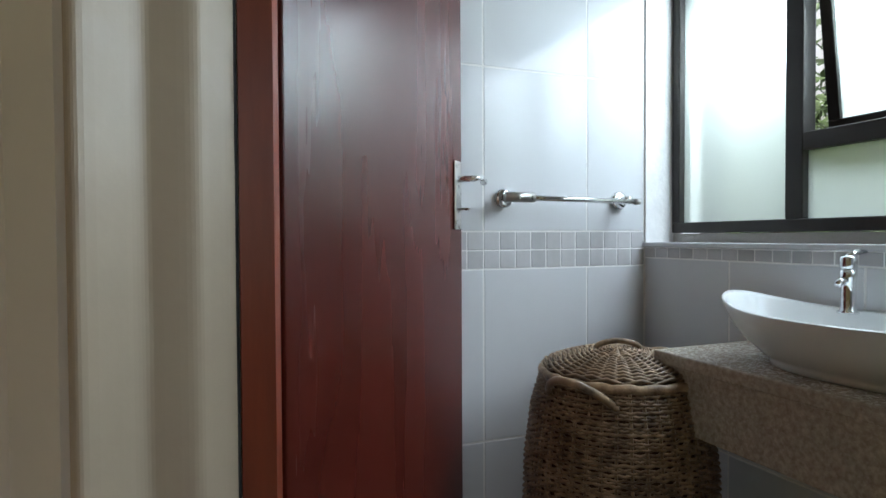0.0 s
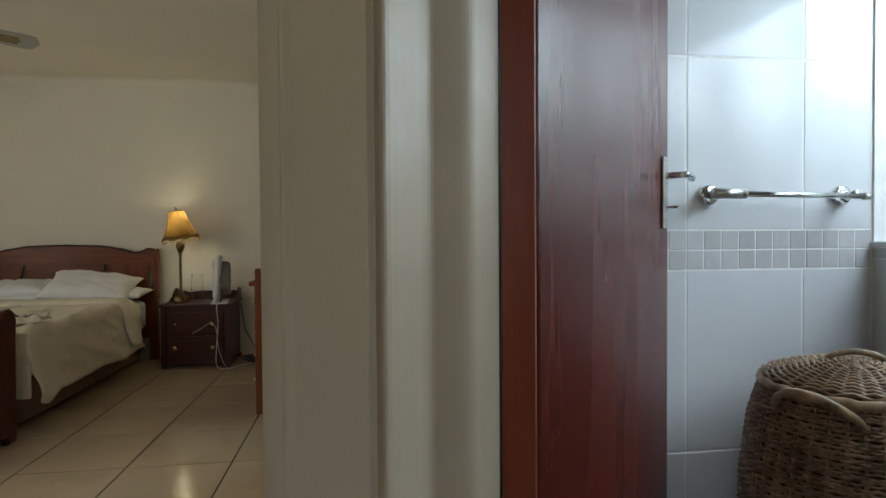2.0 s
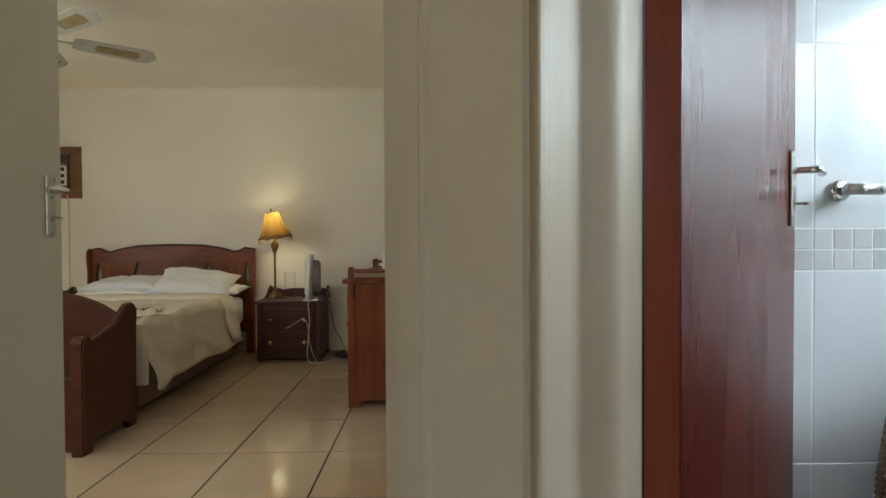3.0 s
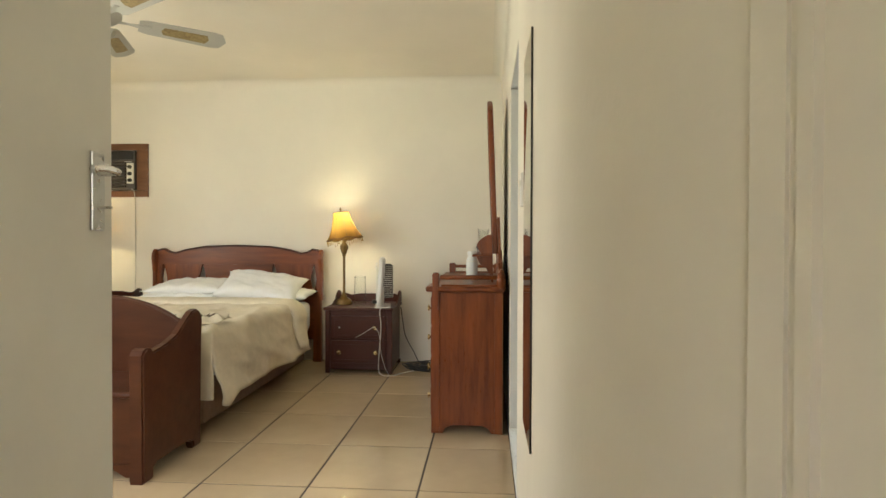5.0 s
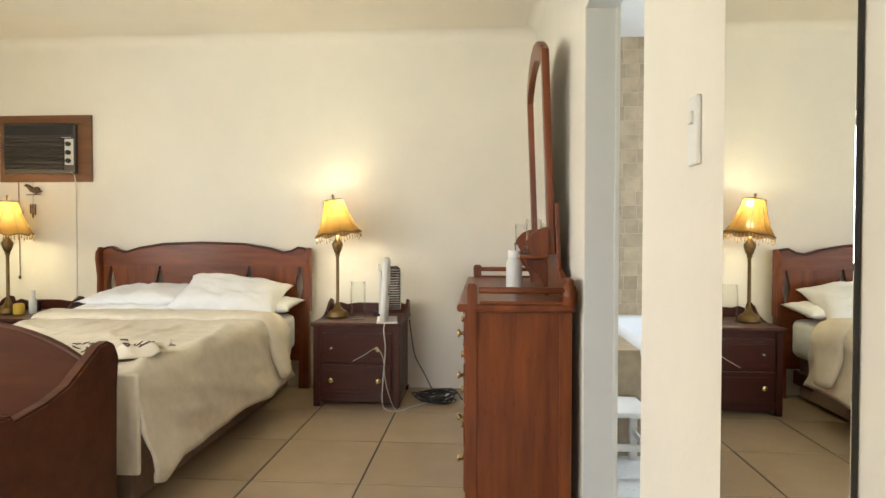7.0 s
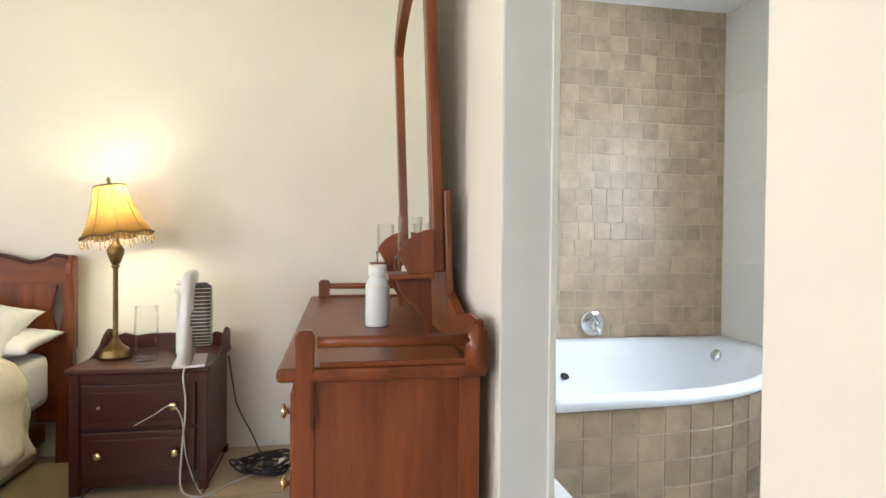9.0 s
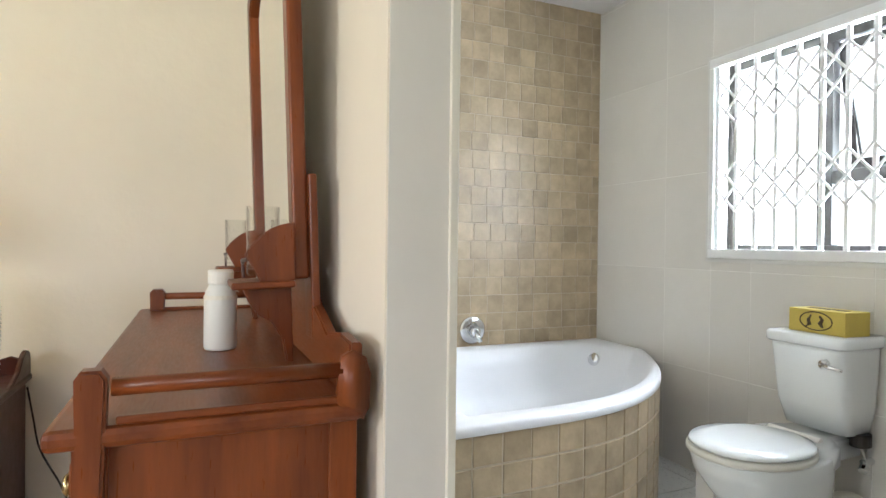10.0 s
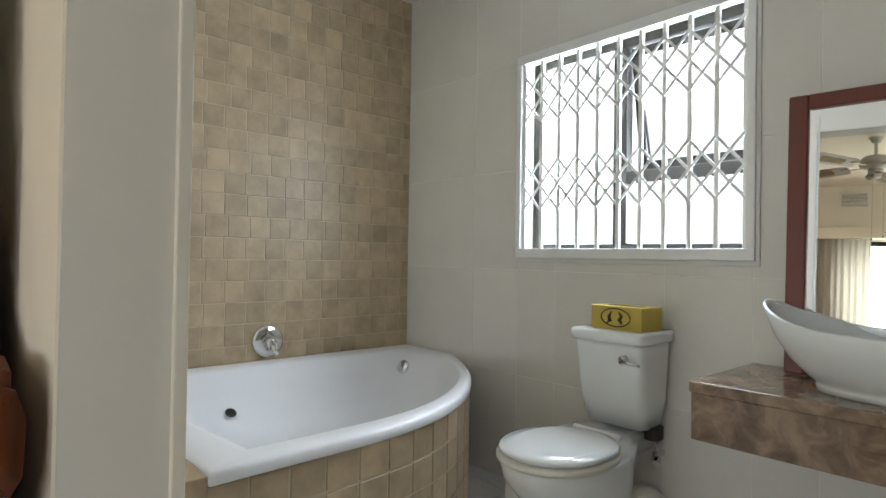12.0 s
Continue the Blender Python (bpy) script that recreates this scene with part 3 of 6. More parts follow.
part("string", tube([(0, 0, 1.485), (0.003, 0, 0.79)], 0.003, 5), M["brass"], c)
part("weight", lathe([(0.002, 0.76), (0.009, 0.77), (0.008, 0.782), (0.002, 0.79)], 10), M["brass"], c)
part("butterfly", prism([(0, 1.23), (0.03, 1.27), (0.035, 1.24), (0.012, 1.22), (0.025, 1.19), (0, 1.205), (-0.02, 1.19), (-0.012, 1.22), (-0.033, 1.25)], -0.004, 0.004, "y"), M["brass"], c)

# ceiling fan
fan = thing("ceiling_fan", "white five-bladed ceiling fan with cane insets and pull chains", "ceiling fan", pose(-2.60, 2.55, 0.015))
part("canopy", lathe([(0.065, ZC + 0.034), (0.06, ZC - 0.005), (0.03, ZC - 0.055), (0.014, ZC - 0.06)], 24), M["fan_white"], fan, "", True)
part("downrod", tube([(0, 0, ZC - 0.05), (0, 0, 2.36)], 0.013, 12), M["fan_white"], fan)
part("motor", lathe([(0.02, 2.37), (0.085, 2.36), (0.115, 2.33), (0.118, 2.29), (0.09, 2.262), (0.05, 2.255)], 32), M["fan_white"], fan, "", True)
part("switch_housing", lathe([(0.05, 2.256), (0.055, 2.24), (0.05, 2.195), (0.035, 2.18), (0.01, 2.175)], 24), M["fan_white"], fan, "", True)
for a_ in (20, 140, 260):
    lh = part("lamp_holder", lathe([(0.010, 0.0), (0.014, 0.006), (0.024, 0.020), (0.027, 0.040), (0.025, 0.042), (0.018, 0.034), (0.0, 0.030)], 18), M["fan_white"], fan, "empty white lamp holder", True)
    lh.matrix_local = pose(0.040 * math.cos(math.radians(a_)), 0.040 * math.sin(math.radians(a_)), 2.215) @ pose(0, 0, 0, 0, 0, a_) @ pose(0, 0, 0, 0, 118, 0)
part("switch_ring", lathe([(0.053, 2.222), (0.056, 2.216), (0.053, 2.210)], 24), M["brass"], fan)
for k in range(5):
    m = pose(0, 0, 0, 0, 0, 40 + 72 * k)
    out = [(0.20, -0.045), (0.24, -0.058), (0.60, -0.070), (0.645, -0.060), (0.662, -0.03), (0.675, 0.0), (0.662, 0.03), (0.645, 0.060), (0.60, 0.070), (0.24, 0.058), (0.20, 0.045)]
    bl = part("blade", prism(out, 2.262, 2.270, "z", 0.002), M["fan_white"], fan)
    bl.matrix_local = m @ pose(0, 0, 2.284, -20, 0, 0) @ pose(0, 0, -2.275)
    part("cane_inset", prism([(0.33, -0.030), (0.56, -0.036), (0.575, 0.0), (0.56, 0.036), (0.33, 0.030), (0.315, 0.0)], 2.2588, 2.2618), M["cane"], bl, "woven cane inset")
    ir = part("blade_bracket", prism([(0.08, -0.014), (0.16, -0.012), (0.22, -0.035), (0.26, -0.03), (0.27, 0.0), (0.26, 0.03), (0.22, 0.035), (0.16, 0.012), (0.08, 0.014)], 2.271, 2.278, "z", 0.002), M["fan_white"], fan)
    ir.matrix_local = m
for x, y, z in ((-0.003, -0.057, 1.690), (0.029, 0.018, 1.667)):
    ch = part("pull_chain", tube([(x, y, 2.20), (x, y, z)], 0.0022, 5), M["steel"], fan)
    part("pull_knob", lathe([(0.002, z - 0.022), (0.008, z - 0.014), (0.008, z - 0.006), (0.002, z)], 10, None, x, y), M["brass"], ch)

# bedroom window, curtains and pelmet
w = thing("window_bedroom", "bright bedroom window behind cream curtains", "window", kind="structure")
for y0, y1, z0, z1 in ((0.6, 2.9, 0.85, 0.90), (0.6, 2.9, 1.87, 1.92), (0.6, 0.65, 0.90, 1.87), (2.85, 2.9, 0.90, 1.87), (1.725, 1.775, 0.90, 1.87)):
    part("window_frame", box(XL - 0.12, XL - 0.07, y0, y1, z0, z1, 0.003), M["alu_bronze"], w)
for y0, y1 in ((0.65, 1.725), (1.775, 2.85)):
    p = part("pane", box(XL - 0.10, XL - 0.095, y0, y1, 0.90, 1.87), M["pane"], w)
    p.visible_shadow = False
c = thing("pelmet", "cream painted wooden curtain pelmet", "pelmet", pose(XL, 1.68, 1.95))
part("board", box(0.0, 0.14, -1.40, 1.85, -0.02, 0.10, 0.006), M["ceiling"], c)


def curtain(y0, y1):
    c = thing("curtain", "cream curtain hanging in folds beside the window", "curtain", pose(XL + 0.08, 0, 0), "bedroom curtains")
    n = 70
    rows = []
    for z in (0.02, 0.7, 1.4, 1.94):
        rows.append([(0.018 * math.sin(i * 0.9 + 0.3 * math.sin(i * 0.37)) * (0.8 + 0.2 * math.sin(z * 2 + i)), y0 + (y1 - y0) * i / n, z) for i in range(n + 1)])
    bm = shell(rows, lambda p: (-0.003, 0, 0))
    part("cloth", bm, M["curtain"], c, "", True)


curtain(2.62, 3.24)
curtain(0.42, 1.05)


# ---- bedroom: furniture ----
def bed():
    b = thing("bed", "double bed with a carved dark wooden headboard and beige bedding", "bed", pose(-2.725, 0, 0))
    hb = part("headboard", box(-0.755, 0.755, 4.60, 4.64, 0.20, 0.60, 0.004), M["mahogany_h"], b)
    top = [(-0.765, 0.87), (-0.775, 0.93), (-0.765, 0.985), (-0.735, 1.005), (-0.69, 1.012), (-0.64, 0.985), (-0.58, 0.975), (-0.48, 1.005), (-0.30, 1.035), (0, 1.045),
           (0.30, 1.035), (0.48, 1.005), (0.58, 0.975), (0.64, 0.985), (0.69, 1.012), (0.735, 1.005), (0.765, 0.985), (0.775, 0.93), (0.765, 0.87)]
    part("top_rail", prism(top, 4.595, 4.645, "y", 0.005), M["mahogany_h"], hb)
    part("rail_lip", tube([(x * 1.0, 4.60, z - 0.008) for x, z in top[2:-2]], 0.010, 8), M["dark_wood"], hb, "dark moulded edge", True)
    for s_ in (-1, 1):
        part("post", prism([(s_ * 0.765, 0.87), (s_ * 0.77, 0.0), (s_ * 0.69, 0.0), (s_ * 0.70, 0.60), (s_ * 0.716, 0.68), (s_ * 0.724, 0.735), (s_ * 0.716, 0.79), (s_ * 0.70, 0.87)], 4.597, 4.643, "y", 0.004), M["mahogany"], hb)
        part("side_wing", prism([(4.56, 0.55), (4.62, 0.55), (4.62, 1.0), (4.585, 1.005), (4.552, 0.97), (4.545, 0.92), (4.565, 0.80)], s_ * 0.755, s_ * 0.785, "x", 0.006), M["mahogany"], hb)
        part("panel", prism([(s_ * 0.41, 0.58), (s_ * 0.698, 0.58), (s_ * 0.698, 0.60), (s_ * 0.678, 0.68), (s_ * 0.668, 0.735), (s_ * 0.678, 0.79), (s_ * 0.698, 0.87), (s_ * 0.335, 0.87)], 4.605, 4.632, "y", 0.003), M["mahogany"], hb)
    part("panel", prism([(-0.27, 0.58), (0.27, 0.58), (0.327, 0.87), (-0.327, 0.87)], 4.605, 4.632, "y", 0.003), M["mahogany_h"], hb)
    part("base", box(-0.63, 0.625, 2.74, 4.58, 0.02, 0.29, 0.02), M["bed_base"], b, "taupe fabric bed base")
    part("side_strip", box(0.61, 0.640, 4.40, 4.62, 0.10, 0.19, 0.006), M["dark_wood"], b)
    part("mattress", box(-0.69, 0.685, 2.72, 4.58, 0.29, 0.545, 0.05, None, 3), M["sheet"], b, "mattress in a white fitted sheet", True)
    # duvet: across the top, then hanging down on both sides and at the foot
    nu, nv = 110, 90
    grid = []
    for j in range(nv + 1):
        v = j / nv
        y = 2.62 + 1.58 * v
        row = []
        for i in range(nu + 1):
            u = i / nu * 2.1 - 1.05
            a_ = abs(u)
            half, rad = 0.66, 0.065
            hem = 0.205 - 0.010 * v + 0.006 * math.sin(17 * v) - 0.055 * max(0.0, 1 - abs(v - 0.03) / 0.08)
            n_ = noise.noise(Vector((u * 3, y * 3, 0))) * 0.020 + noise.noise(Vector((u * 8, y * 6, 3))) * 0.009 + noise.noise(Vector((u * 15, y * 13, 5))) * 0.0045 + 0.014 * max(0, 1 - 6 * abs(noise.noise(Vector((u * 2.2 + y * 1.7, y * 1.2 - u * 1.4, 7)))))
            if a_ <= half:
                x, z = a_, 0.580 + n_ - 0.09 * max(0.0, 1 - v / 0.06) ** 2
            elif a_ <= half + rad * 1.57:
                t_ = (a_ - half) / rad
                x, z = half + rad * math.sin(t_) + 0.5 * n_, 0.580 - rad * (1 - math.cos(t_)) + n_ * (1 - t_ / 2)
            else:
                k = (a_ - half - rad * 1.57) / (1.05 - half - rad * 1.57)
                x = half + rad + 0.5 * n_ + 0.075 * k + k ** 0.7 * (0.012 * math.sin(9 * v - 5.0 * k) + 0.005 * math.sin(23 * v - 9 * k + 1.0)) + 0.010 * max(0, 1 - 4 * abs(noise.noise(Vector((v * 5 - k * 2.2, k * 1.2 + v, 11)))))
                z = 0.580 - rad - k * (0.580 - rad - hem)
            row.append((math.copysign(x, u), y, z))
        grid.append(row)

    def inward(p):
        w = min(1.0, max(0.0, (abs(p[0]) - 0.66) / 0.065))
        return (-math.copysign(0.014 * w, p[0]), 0, -0.014 * (1 - w))

    part("duvet", shell(grid, inward), M["bedding"], b, "rumpled beige duvet cover", True)
    part("duvet_end", box(-0.715, 0.738, 2.612, 2.634, 0.195, 0.572, 0.010), M["bedding"], b, "end of the duvet hanging at the foot", True)
    # the turned-back end of the duvet
    bm = bmesh.new()
    sec = [(0.0, 0.0), (0.02, 0.024), (0.07, 0.037), (0.18, 0.040), (0.27, 0.032), (0.31, 0.010), (0.29, -0.004), (0.1, -0.008)]
    rows = []
    for i in range(49):
        u = i / 48
        s_ = u * 1.78 - 0.74
        if s_ < 0.66:
            px, pz, tilt = s_, 0.580, 0.0
        elif s_ < 0.76:
            t_ = (s_ - 0.66) / 0.1
            px, pz, tilt = 0.66 + 0.075 * math.sin(t_ * 1.5), 0.580 - 0.075 * (1 - math.cos(t_ * 1.5)), t_
        else:
            px, pz, tilt = 0.745 + 0.22 * (s_ - 0.76) + 0.01 * math.sin(s_ * 20), 0.505 - (s_ - 0.76) * 0.9, 1.0
        wv = noise.noise(Vector((s_ * 4, 5, 0))) * 0.03
        nar = 1 - 0.55 * max(0, (s_ - 0.80) / 0.24)
        rows.append([bm.verts.new((px + q * tilt, 3.90 + wv + p * nar - 0.10 * tilt * max(0, s_ - 0.7), pz + q * (1 - tilt) + noise.noise(Vector((s_ * 7, p * 9, 1))) * 0.010)) for p, q in sec])
    for a_, c_ in zip(rows, rows[1:]):
        for k in range(len(sec)):
            bm.faces.new((a_[k], a_[(k + 1) % len(sec)], c_[(k + 1) % len(sec)], c_[k]))
    bm.faces.new(rows[0])
    bm.faces.new(rows[-1][::-1])
    bmesh.ops.recalc_face_normals(bm, faces=bm.faces[:])
    part("duvet_fold", bm, M["bedding"], b, "folded-back edge of the duvet", True)


bed()


def pillow(m, seed, sx=0.33, sy=0.22, sz=0.085):
    p = thing("pillow", "plump white cotton pillow on the bed", "pillow", m, "pillows on the bed")
    bm = bmesh.new()
    n = 22
    for side in (1, -1):
        g = []
        for j in range(n + 1):
            row = []
            for i in range(n + 1):
                u, v = i / n * 2 - 1, j / n * 2 - 1
                e = max(0.0, (1 - abs(u) ** 3.2) * (1 - abs(v) ** 3.2)) ** 0.5
                pinch = 1 - 0.17 * (1 - abs(u) ** 2) * abs(v) ** 4
                pin2 = 1 - 0.13 * (1 - abs(v) ** 2) * abs(u) ** 4
                w_ = noise.noise(Vector((u * 2.2 + seed, v * 2.2, side))) * 0.018 + noise.noise(Vector((u * 6 + seed, v * 6, side))) * 0.007 - 0.016 * max(0, 1 - 6 * abs(noise.noise(Vector((u * 1.6 + v * 1.3 + seed, v * 1.8 - u, side + 4)))))
                row.append(bm.verts.new((u * sx * pin2, v * sy * pinch, side * (sz * e + w_ * e))))
            g.append(row)
        for a_, b_ in zip(g, g[1:]):
            for i in range(n):
                q = (a_[i], a_[i + 1], b_[i + 1], b_[i])
                bm.faces.new(q if side > 0 else q[::-1])
    bmesh.ops.remove_doubles(bm, verts=bm.verts[:], dist=0.0006)
    part("cushion", bm, M["sheet"], p, "", True)


pillow(pose(-3.05, 4.33, 0.618, 4, 0, 4), 1, 0.35, 0.22, 0.048)
pillow(pose(-3.02, 4.36, 0.688, 8, -1, -3), 2, 0.36, 0.21, 0.050)
pillow(pose(-2.30, 4.38, 0.620, 4, 0, 2), 3, 0.33, 0.20, 0.050)
pillow(pose(-2.37, 4.27, 0.692, 24, 6, 5), 4, 0.35, 0.22, 0.085)

t_ = thing("folded_garment", "crumpled pale printed garment lying on the duvet", "clothing", pose(-2.26, 2.86, 0.592, 0, 0, 8))
g = []
for j in range(17):
    row = []
    for i in range(29):
        x, y = (i / 28 - 0.5) * 0.42, (j / 16 - 0.5) * 0.22
        x += 0.02 * math.sin(j * 0.8)
        z = 0.016 + 0.045 * abs(noise.noise(Vector((x * 9, y * 14, 2)))) + 0.016 * abs(math.sin(x * 30 + y * 20))
        row.append((x, y + 0.02 * math.sin(i * 0.5), z * (1 - 0.6 * abs(2 * j / 16 - 1) ** 4)))
    g.append(row)
bm = shell(g, lambda p: (0, 0, -0.006))
part("cloth", bm, M["bedding"], t_, "", True)
mk = random.Random(3)
for k in range(26):
    jj, ii = mk.randrange(2, 14), mk.randrange(2, 25)
    part("printed_mark", tube([Vector(g[jj][ii]) + Vector((0, 0, 0.002)), Vector(g[jj][ii + 1]) + Vector((0, 0, 0.003)), Vector(g[jj + 1][ii + 2]) + Vector((0, 0, 0.002))], 0.0034, 5), M["ink"], t_)


def bench():
    b = thing("storage_bench", "mahogany storage bench with curved arms at the foot of the bed", "bench", pose(0, 0, 0))
    arm = [(1.985, 0.0), (2.055, 0.0), (2.065, 0.035), (2.10, 0.055), (2.38, 0.055), (2.42, 0.035), (2.43, 0.0), (2.505, 0.0), (2.515, 0.55), (2.525, 0.66), (2.505, 0.705), (2.47, 0.722), (2.425, 0.715),
           (2.36, 0.672), (2.28, 0.618), (2.19, 0.590), (2.075, 0.572), (2.06, 0.590), (2.02, 0.598), (1.985, 0.585)]
    for x in (-2.045, -3.435):
        part("arm", prism(arm, x, x + 0.045, "x", 0.008), M["bench_wood"], b)
        part("arm_post", prism([(1.968, 0.0), (2.05, 0.0), (2.05, 0.57), (2.035, 0.592), (2.008, 0.60), (1.982, 0.592), (1.968, 0.57)], x - 0.012, x + 0.057, "x", 0.008), M["bench_wood"], b)
    n = 24
    top = []
    for i in range(n + 1):
        u = i / n * 2 - 1
        z = 0.60 + 0.185 * (1 - abs(u) ** 3.0) ** 0.8
        top.append((-2.718 + u * 0.672, z))
    part("backrest", prism([(-3.390, 0.30)] + top + [(-2.046, 0.30)], 2.455, 2.485, "y", 0.005), M["bench_wood"], b)
    part("backrest_lip", tube([(x, 2.468, z) for x, z in top], 0.014, 8), M["bench_wood"], b, "", True)
    part("seat", box(-3.388, -2.047, 2.018, 2.452, 0.365, 0.392, 0.010), M["bench_wood"], b)
    part("front_panel", box(-3.388, -2.047, 2.045, 2.067, 0.06, 0.363, 0.003), M["bench_wood"], b)
    part("back_panel", box(-3.388, -2.047, 2.44, 2.454, 0.06, 0.363), M["bench_wood"], b)
    part("plinth", prism([(-3.388, 0.06), (-3.388, 0.0), (-3.32, 0.0), (-3.26, 0.035), (-2.18, 0.035), (-2.12, 0.0), (-2.047, 0.0), (-2.047, 0.06)], 2.04, 2.07, "y", 0.002), M["bench_wood"], b)


bench()


def nightstand(x0, label):
    """A two-drawer night table with a scrolled gallery, 0.57 wide."""
    n = thing("nightstand", label, "nightstand", pose(x0, 4.18, 0), "night tables beside the bed")
    part("body", box(0.02, 0.555, 0.012, 0.49, 0.03, 0.515, 0.004), M["dark_wood"], n)
    part("tabletop", box(0.0, 0.575, -0.02, 0.50, 0.515, 0.540, 0.007), M["dark_wood"], n)
    for x in (0.012, 0.525):
        part("corner_post", box(x, x + 0.04, 0.0, 0.03, 0.0, 0.515, 0.005), M["dark_wood"], n)
        part("rear_foot", box(x, x + 0.04, 0.45, 0.49, 0.0, 0.03), M["dark_wood"], n)
    for z0, z1, knobs in ((0.285, 0.47, (0.43,)), (0.085, 0.27, (0.135, 0.435))):
        d_ = part("drawer", box(0.062, 0.515, -0.008, 0.014, z0, z1, 0.006), M["dark_wood"], n)
        part("drawer_field", box(0.092, 0.485, -0.014, -0.006, z0 + 0.03, z1 - 0.03, 0.004), M["dark_wood"], d_)
        for k in knobs:
            part("knob", tube([(k, -0.010, (z0 + z1) / 2), (k, -0.026, (z0 + z1) / 2), (k, -0.034, (z0 + z1) / 2), (k, -0.040, (z0 + z1) / 2)], [0.008, 0.008, 0.019, 0.014], 14), M["brass_bright"], d_, "bright brass knob", True)
        if len(knobs) == 1:
            part("bare_screw", tube([(0.135, -0.012, 0.378), (0.135, -0.024, 0.378)], 0.007, 10), M["steel"], d_)
    part("gallery_back", prism([(0.03, 0.54), (0.03, 0.60), (0.07, 0.615), (0.12, 0.60), (0.2, 0.612), (0.375, 0.612), (0.455, 0.60), (0.505, 0.615), (0.545, 0.60), (0.545, 0.54)], 0.475, 0.492, "y", 0.003), M["dark_wood"], n)
    for x in (0.006, 0.553):
        part("gallery_side", prism([(0.20, 0.54), (0.26, 0.552), (0.33, 0.58), (0.38, 0.625), (0.43, 0.645), (0.475, 0.635), (0.492, 0.60), (0.492, 0.54)], x, x + 0.018, "x", 0.004), M["dark_wood"], n)


nightstand(-1.815, "dark cherry night table with two drawers and brass knobs")
nightstand(-4.235, "dark cherry night table beside the bed, loaded with toiletries")


def table_lamp(x, y, z, lean_x, lean_y, label):
    l = thing("table_lamp", label, "table lamp", pose(x, y, z), "bedside lamps")
    part("base", lathe([(0.072, 0.0), (0.075, 0.012), (0.062, 0.022), (0.066, 0.034), (0.05, 0.046), (0.030, 0.058), (0.018, 0.085), (0.013, 0.10)], 28), M["brass"], l, "", True)
    part("stem", lathe([(0.012, 0.09), (0.011, 0.10), (0.0105, 0.40), (0.013, 0.415), (0.020, 0.42), (0.013, 0.428)], 18), M["brass"], l, "", True)
    part("urn", lathe([(0.012, 0.425), (0.022, 0.44), (0.034, 0.475), (0.037, 0.495), (0.026, 0.515), (0.016, 0.525), (0.012, 0.55)], 20), M["brass"], l, "", True)
    bm = bmesh.new()
    prof = [(0.150, 0.560), (0.136, 0.585), (0.116, 0.62), (0.096, 0.67), (0.080, 0.72), (0.068, 0.77), (0.065, 0.785)]
    rings = []
    for r, h in prof:
        ring = []
        for i in range(32):
            a_ = 2 * math.pi * i / 32
            k = 1 + 0.045 * math.cos(8 * a_) * (r - 0.06) / 0.08
            ring.append(bm.verts.new((r * k * math.cos(a_), r * k * math.sin(a_), h - 0.006 * math.cos(8 * a_) * (1 if h < 0.57 else 0))))
        rings.append(ring)
    for a_, b_ in zip(rings, rings[1:]):
        for i in range(32):
            bm.faces.new((a_[i], a_[(i + 1) % 32], b_[(i + 1) % 32], b_[i]))
    sh = part("shade", bm, M["shade"], l, "bell-shaped amber fabric shade", True)
    for k in range(8):
        a_ = 2 * math.pi * (k + 0.5) / 8
        part("rib", tube([((r * (1 - 0.045 * (r - 0.06) / 0.08) + 0.001) * math.cos(a_), (r * (1 - 0.045 * (r - 0.06) / 0.08) + 0.001) * math.sin(a_), h) for r, h in prof], 0.0024, 5), M["trim_dark"], sh, "dark braid seam")
    tl = pose(0, 0, 0.6, lean_x, lean_y, 0) @ pose(0, 0, -0.6)
    sh.matrix_local = tl
    part("top_trim", tube([(0.0655 * math.cos(2 * math.pi * i / 32), 0.0655 * math.sin(2 * math.pi * i / 32), 0.787) for i in range(33)], 0.0042, 6), M["trim_dark"], sh, "dark braid trim")
    part("bottom_trim", tube([((0.151 + 0.006 * math.cos(8 * a_)) * math.cos(a_), (0.151 + 0.006 * math.cos(8 * a_)) * math.sin(a_), 0.560 - 0.006 * math.cos(8 * a_)) for a_ in [2 * math.pi * i / 48 for i in range(49)]], 0.005, 6), M["trim_dark"], sh, "dark braid trim")
    bm = bmesh.new()
    for i in range(44):
        a_ = 2 * math.pi * i / 44
        z1 = 0.554 - 0.006 * math.cos(8 * a_)
        ln = 0.024 + 0.008 * ((i * 7) % 3)
        r = 0.151
        tube([(r * math.cos(a_), r * math.sin(a_), z1), (r * math.cos(a_), r * math.sin(a_), z1 - ln * 0.6), (r * math.cos(a_), r * math.sin(a_), z1 - ln * 0.8), (r * math.cos(a_), r * math.sin(a_), z1 - ln)], [0.0016, 0.0016, 0.0045, 0.001], 5, bm)
    part("bead_fringe", bm, M["beads"], sh, "amber bead fringe")
    part("lamp_rod", tube([(0, 0, 0.54), (0, 0, 0.66)], 0.003, 6), M["brass"], l)
    part("harp_spider", tube([(-0.064, 0, 0.783), (0.064, 0, 0.783)], 0.0016, 5), M["brass"], sh)
    part("finial", lathe([(0.003, 0.780), (0.004, 0.796), (0.010, 0.802), (0.006, 0.810), (0.010, 0.818), (0.003, 0.832)], 12), M["brass"], sh, "", True)
    part("bulb", lathe([(0.006, 0.655), (0.009, 0.665), (0.013, 0.69), (0.014, 0.705), (0.009, 0.722), (0.003, 0.732)], 16), M["bulb"], l, "glowing bulb", True)
    return l


